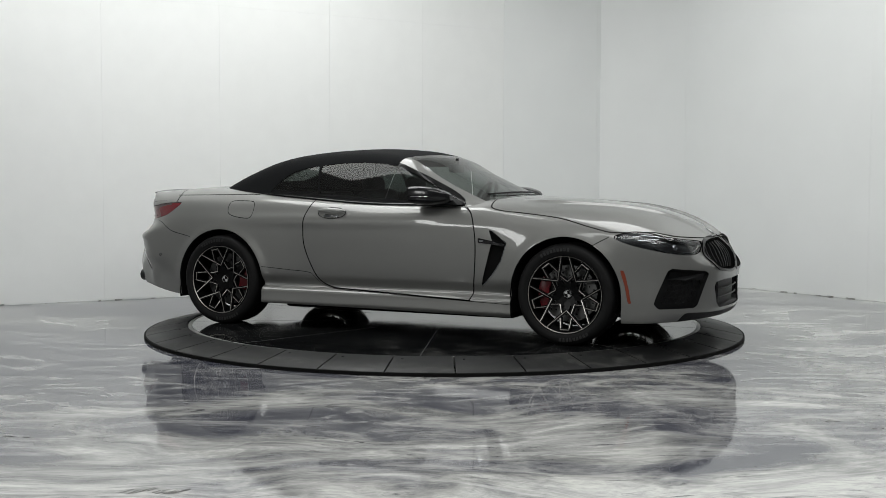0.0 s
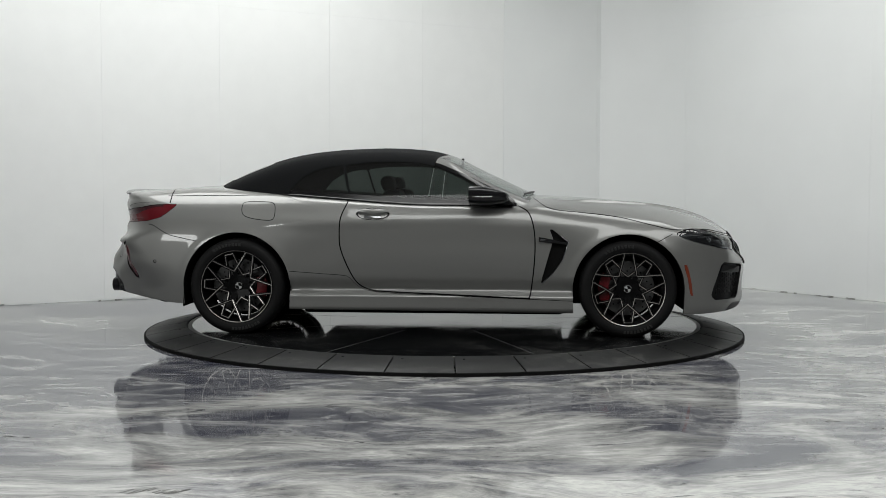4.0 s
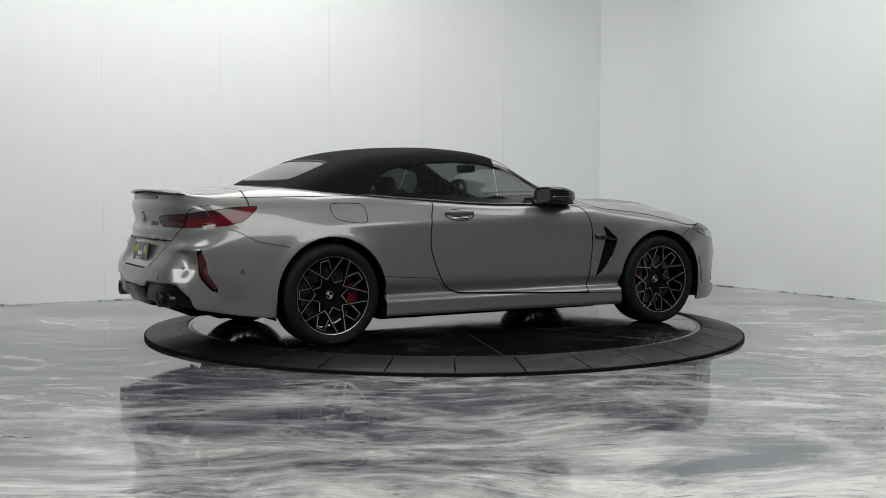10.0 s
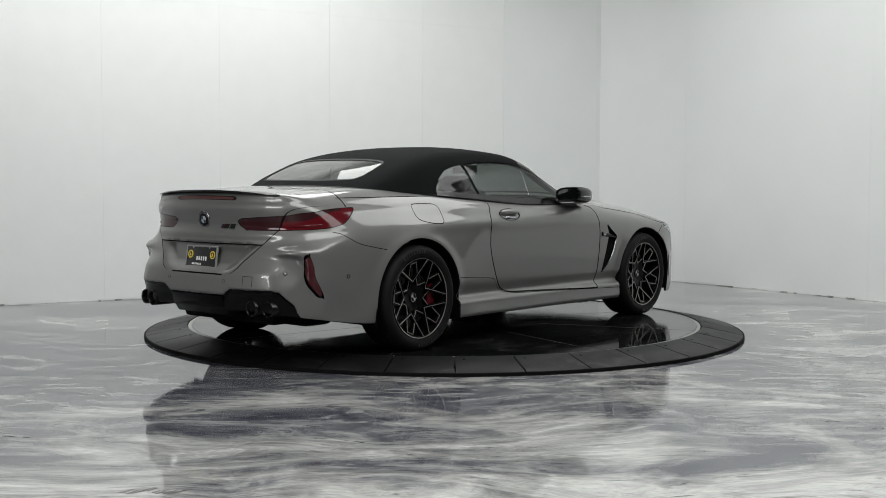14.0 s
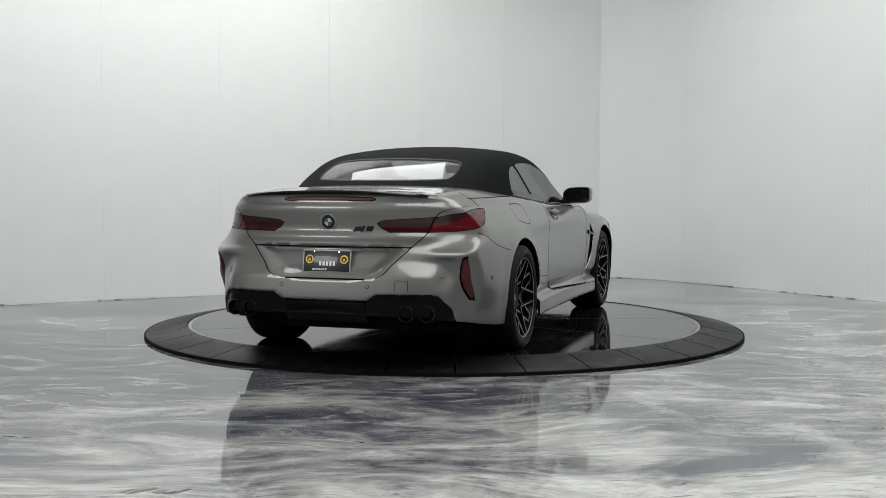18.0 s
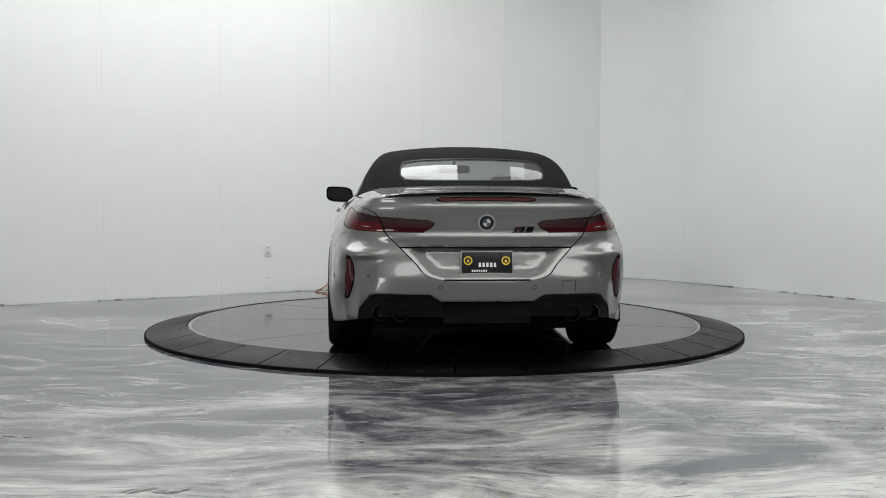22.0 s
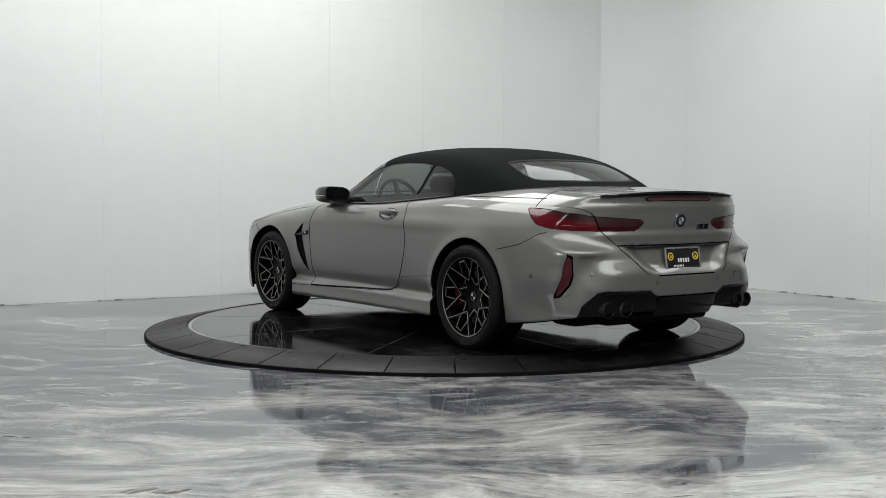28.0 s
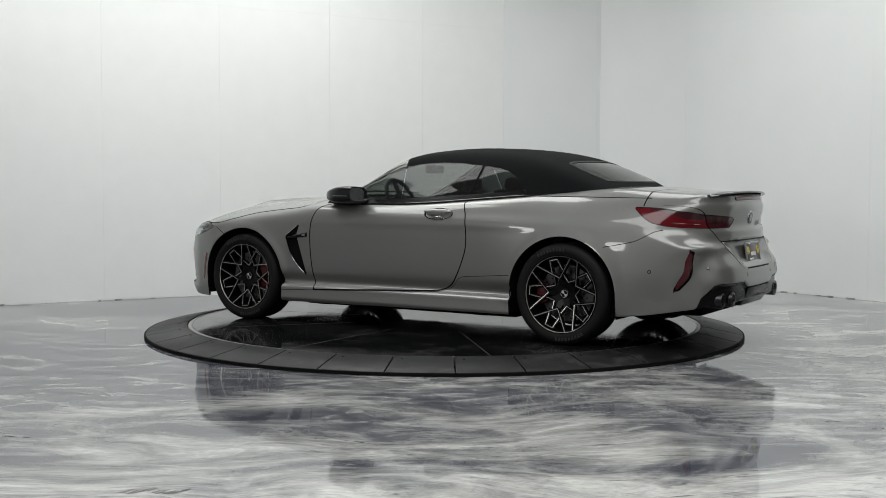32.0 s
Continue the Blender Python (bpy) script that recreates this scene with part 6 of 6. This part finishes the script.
def build_interior(car):
    """Dark seats, wheel and dashboard behind the tinted glass."""
    bm = bmesh.new()
    box(bm, (-1.25, -0.70, 0.55), (0.72, 0.70, 0.62), 0.01)
    box(bm, (-1.32, -0.70, 0.55), (-1.22, 0.70, 1.03), 0.03)
    part("cabin_tub", bm, DARK_LEATHER, car)
    for side in (1, -1):
        bm = bmesh.new()
        rows = []
        for i in range(21):
            x = -1.15 + 1.80 * i / 20
            zt = float(belt(x)) + 0.010
            yt = float(cabin_side(zt) + cabin_plan(x)) - 0.035
            rows.append([(x, side * yt, zt), (x, side * (yt - 0.012), zt - 0.01), (x, side * (yt - 0.03), zt - 0.15), (x, side * 0.70, 0.58)])
        ribbon(bm, rows)
        bmesh.ops.recalc_face_normals(bm, faces=bm.faces)
        part("door_card", bm, DARK_LEATHER, car)
    bm = bmesh.new()
    box(bm, (0.42, -0.70, 0.70), (0.78, 0.70, 0.955), 0.05, 3)
    box(bm, (0.36, 0.17, 0.86), (0.60, 0.58, 0.985), 0.04, 3)
    part("dashboard", bm, DARK_LEATHER, car)
    for x, ys, lean, name in ((-0.22, (0.37, -0.37), 14, "front_seat"), (-0.92, (0.33, -0.33), 16, "rear_seat")):
        for y in ys:
            rear = name == "rear_seat"
            m = Matrix.Translation((x, y, 0.0 if not rear else 0.02)) @ Matrix.Identity(4)
            bm = bmesh.new()
            box(bm, (-0.02, -0.25, 0.60), (0.46 if not rear else 0.36, 0.25, 0.76), 0.05, 3, m)
            back = m @ Matrix.Translation((0, 0, 0.72)) @ Matrix.Rotation(radians(-lean), 4, "Y")
            box(bm, (-0.11, -0.24, -0.05), (0.04, 0.24, 0.35 if not rear else 0.22), 0.06, 3, back)
            seat = part(name, bm, DARK_LEATHER, car, "dark leather seat")
            bm = bmesh.new()
            box(bm, (-0.10, -0.13, 0.34 if not rear else 0.22), (0.0, 0.13, 0.46 if not rear else 0.32), 0.045, 3, back)
            part("headrest", bm, DARK_LEATHER, seat)
    m = Matrix.Translation((0.27, 0.37, 0.965)) @ Matrix.Rotation(radians(-66), 4, "Y") @ Matrix.Rotation(radians(90), 4, "X")
    bm = bmesh.new()
    pts = [(0.178 + 0.016 * math.cos(a), 0.016 * math.sin(a)) for a in [2 * math.pi * k / 8 for k in range(8)]]
    lathe(bm, pts, 32, m, closed=True)
    bmesh.ops.recalc_face_normals(bm, faces=bm.faces)
    sw = part("steering_wheel", bm, DARK_LEATHER, car, "black leather steering wheel")
    bm = bmesh.new()
    box(bm, (-0.17, -0.012, -0.02), (0.17, 0.012, 0.02), 0.005, 1, m)
    box(bm, (-0.06, -0.02, -0.05), (0.06, 0.02, 0.05), 0.015, 2, m)
    box(bm, (-0.02, -0.012, -0.17), (0.02, 0.012, 0.0), 0.005, 1, m)
    part("spokes", bm, DARK_LEATHER, sw)
    bm = bmesh.new()
    box(bm, (0.17, -0.125, 1.185), (0.20, 0.125, 1.250), 0.012, 2)
    box(bm, (0.18, -0.012, 1.24), (0.20, 0.012, 1.30), 0.004)
    part("inside_mirror", bm, SATIN_BLACK, car)
    # wipers lying at the foot of the windscreen
    for y0, y1 in ((0.50, -0.10), (0.05, -0.52)):
        bm = bmesh.new()
        pts = []
        for i in range(9):
            y = y0 + (y1 - y0) * i / 8
            x = 0.755 - 0.30 * y * y
            pts.append((x, y, 1.035 - 0.05 * y * y))
        tube(bm, pts, 0.007, 6)
        part("wiper", bm, SATIN_BLACK, car)


def build_fittings(car, made):
    for t, side in (("l", 1), ("r", -1)):
        build_handle(made["door_" + t], side)
        build_mirror(car, side)
    build_tail(car, made)
    build_nose(car, made)
    build_interior(car)
    # low mud flap ahead of the rear wheels' tail, exhaust box
    bm = bmesh.new()
    box(bm, (-2.12, -0.62, 0.19), (-1.86, 0.62, 0.33), 0.05, 3)
    part("silencer", bm, DEEP_BLACK, car)


# ---------------------------------------------------------------- small things in the room
def build_small_things():
    # wall socket
    d = Vector((10.705, 6.23)).normalized()
    m = Matrix.Translation((-1.912, 2.987, 0.462)) @ Matrix.Rotation(math.atan2(d.y, d.x), 4, "Z")
    so = new("wall_socket")
    tagged(so, "white plastic wall socket with two outlets", "socket")
    bm = bmesh.new()
    box(bm, (-0.040, -0.014, -0.065), (0.040, -0.006, 0.065), 0.004, 2, m)
    part("cover_plate", bm, WHITE_PLASTIC, so)
    for z in (0.027, -0.027):
        bm = bmesh.new()
        box(bm, (-0.017, -0.0165, z - 0.014), (0.017, -0.0135, z + 0.014), 0.003, 2, m)
        part("outlet", bm, WHITE_PLASTIC, so)
        bm = bmesh.new()
        for x in (-0.008, 0.006):
            box(bm, (x, -0.0172, z - 0.005), (x + 0.003, -0.0160, z + 0.007), 0, 1, m)
        part("slot", bm, DEEP_BLACK, so, smooth=False)
    bm = bmesh.new()
    box(bm, (-0.03, -0.0085, -0.302), (0.012, -0.006, -0.298), 0, 1, m)
    tagged(part("wall_scratch", bm, DIRT, smooth=False), "short dark scratch on the white wall", "scratch")
    # hose that comes out of the wall behind the turntable
    bm = bmesh.new()
    tube(bm, [(-1.295, 3.33, 0.075), (-1.315, 3.30, 0.05), (-1.36, 3.25, 0.02), (-1.40, 3.17, 0.008), (-1.405, 3.08, 0.008), (-1.366, 2.975, 0.008), (-1.286, 2.905, 0.008), (-1.15, 2.885, 0.008), (-0.9, 2.87, 0.008), (-0.6, 2.84, 0.008)], 0.0065, 8)
    tagged(part("hose", bm, HOSE), "orange brown hose lying by the wall", "hose")
    # scuffs and chips on the floor
    rng = random.Random(11)
    bm = bmesh.new()

    def fleck(x, y, w, h, turn):
        n = 6
        vs = []
        for i in range(n):
            a = 2 * math.pi * i / n
            r = rng.uniform(0.6, 1.0)
            px, py = w * r * math.cos(a), h * r * math.sin(a)
            vs.append(bm.verts.new((x + px * math.cos(turn) - py * math.sin(turn), y + px * math.sin(turn) + py * math.cos(turn), 0.0012)))
        bm.faces.new(vs)

    for i in range(13):
        fleck(-1.19 + 0.018 * i + rng.uniform(-0.004, 0.004), -4.90 + rng.uniform(-0.03, 0.03), 0.05 * rng.uniform(0.6, 1.1), 0.006, 0.95)
    for x, y in ((1.905, -3.586), (1.93, -3.60), (1.88, -3.61), (2.05, -3.77), (2.09, -3.765), (2.13, -3.78), (-1.99, -3.99), (-1.90, -4.0)):
        fleck(x, y, rng.uniform(0.012, 0.03), rng.uniform(0.006, 0.018), rng.uniform(0, 0.5))
    for _ in range(70):
        fleck(rng.uniform(-4, 4), rng.uniform(-6, -2.6), rng.uniform(0.003, 0.009), rng.uniform(0.003, 0.008), rng.uniform(0, 3))
    tagged(part("floor_scuffs", bm, SCUFF, smooth=False), "dark scuffs and chips on the floor", "marks", kind="stuff")


# ---------------------------------------------------------------- the car
def build_car():
    car = new("car")
    tagged(car, "grey metallic convertible with a closed black soft top", "car")
    made = build_body(car)
    build_cabin(car)
    build_wells(car)
    build_fittings(car, made)
    for x, rear in ((AXLE_F, False), (AXLE_R, True)):
        for side in (1, -1):
            build_wheel(car, x, side, rear)
    return car


build_floor()
build_walls()
disc = build_turntable()
car = build_car()
build_small_things()


def motions():
    """The disc and the car on it turn together."""
    rows_disc, rows_car = [], []
    for t, deg in HEADING:
        c, s = math.cos(radians(deg)), math.sin(radians(deg))
        x, y = CAR_AT
        rows_disc.append((t, pose(0, 0, DISC_Z, 0, 0, deg)))
        rows_car.append((t, pose(c * x - s * y, s * x + c * y, DISC_Z, 0, 0, deg)))
    walk(disc, rows_disc)
    walk(car, rows_car)


motions()
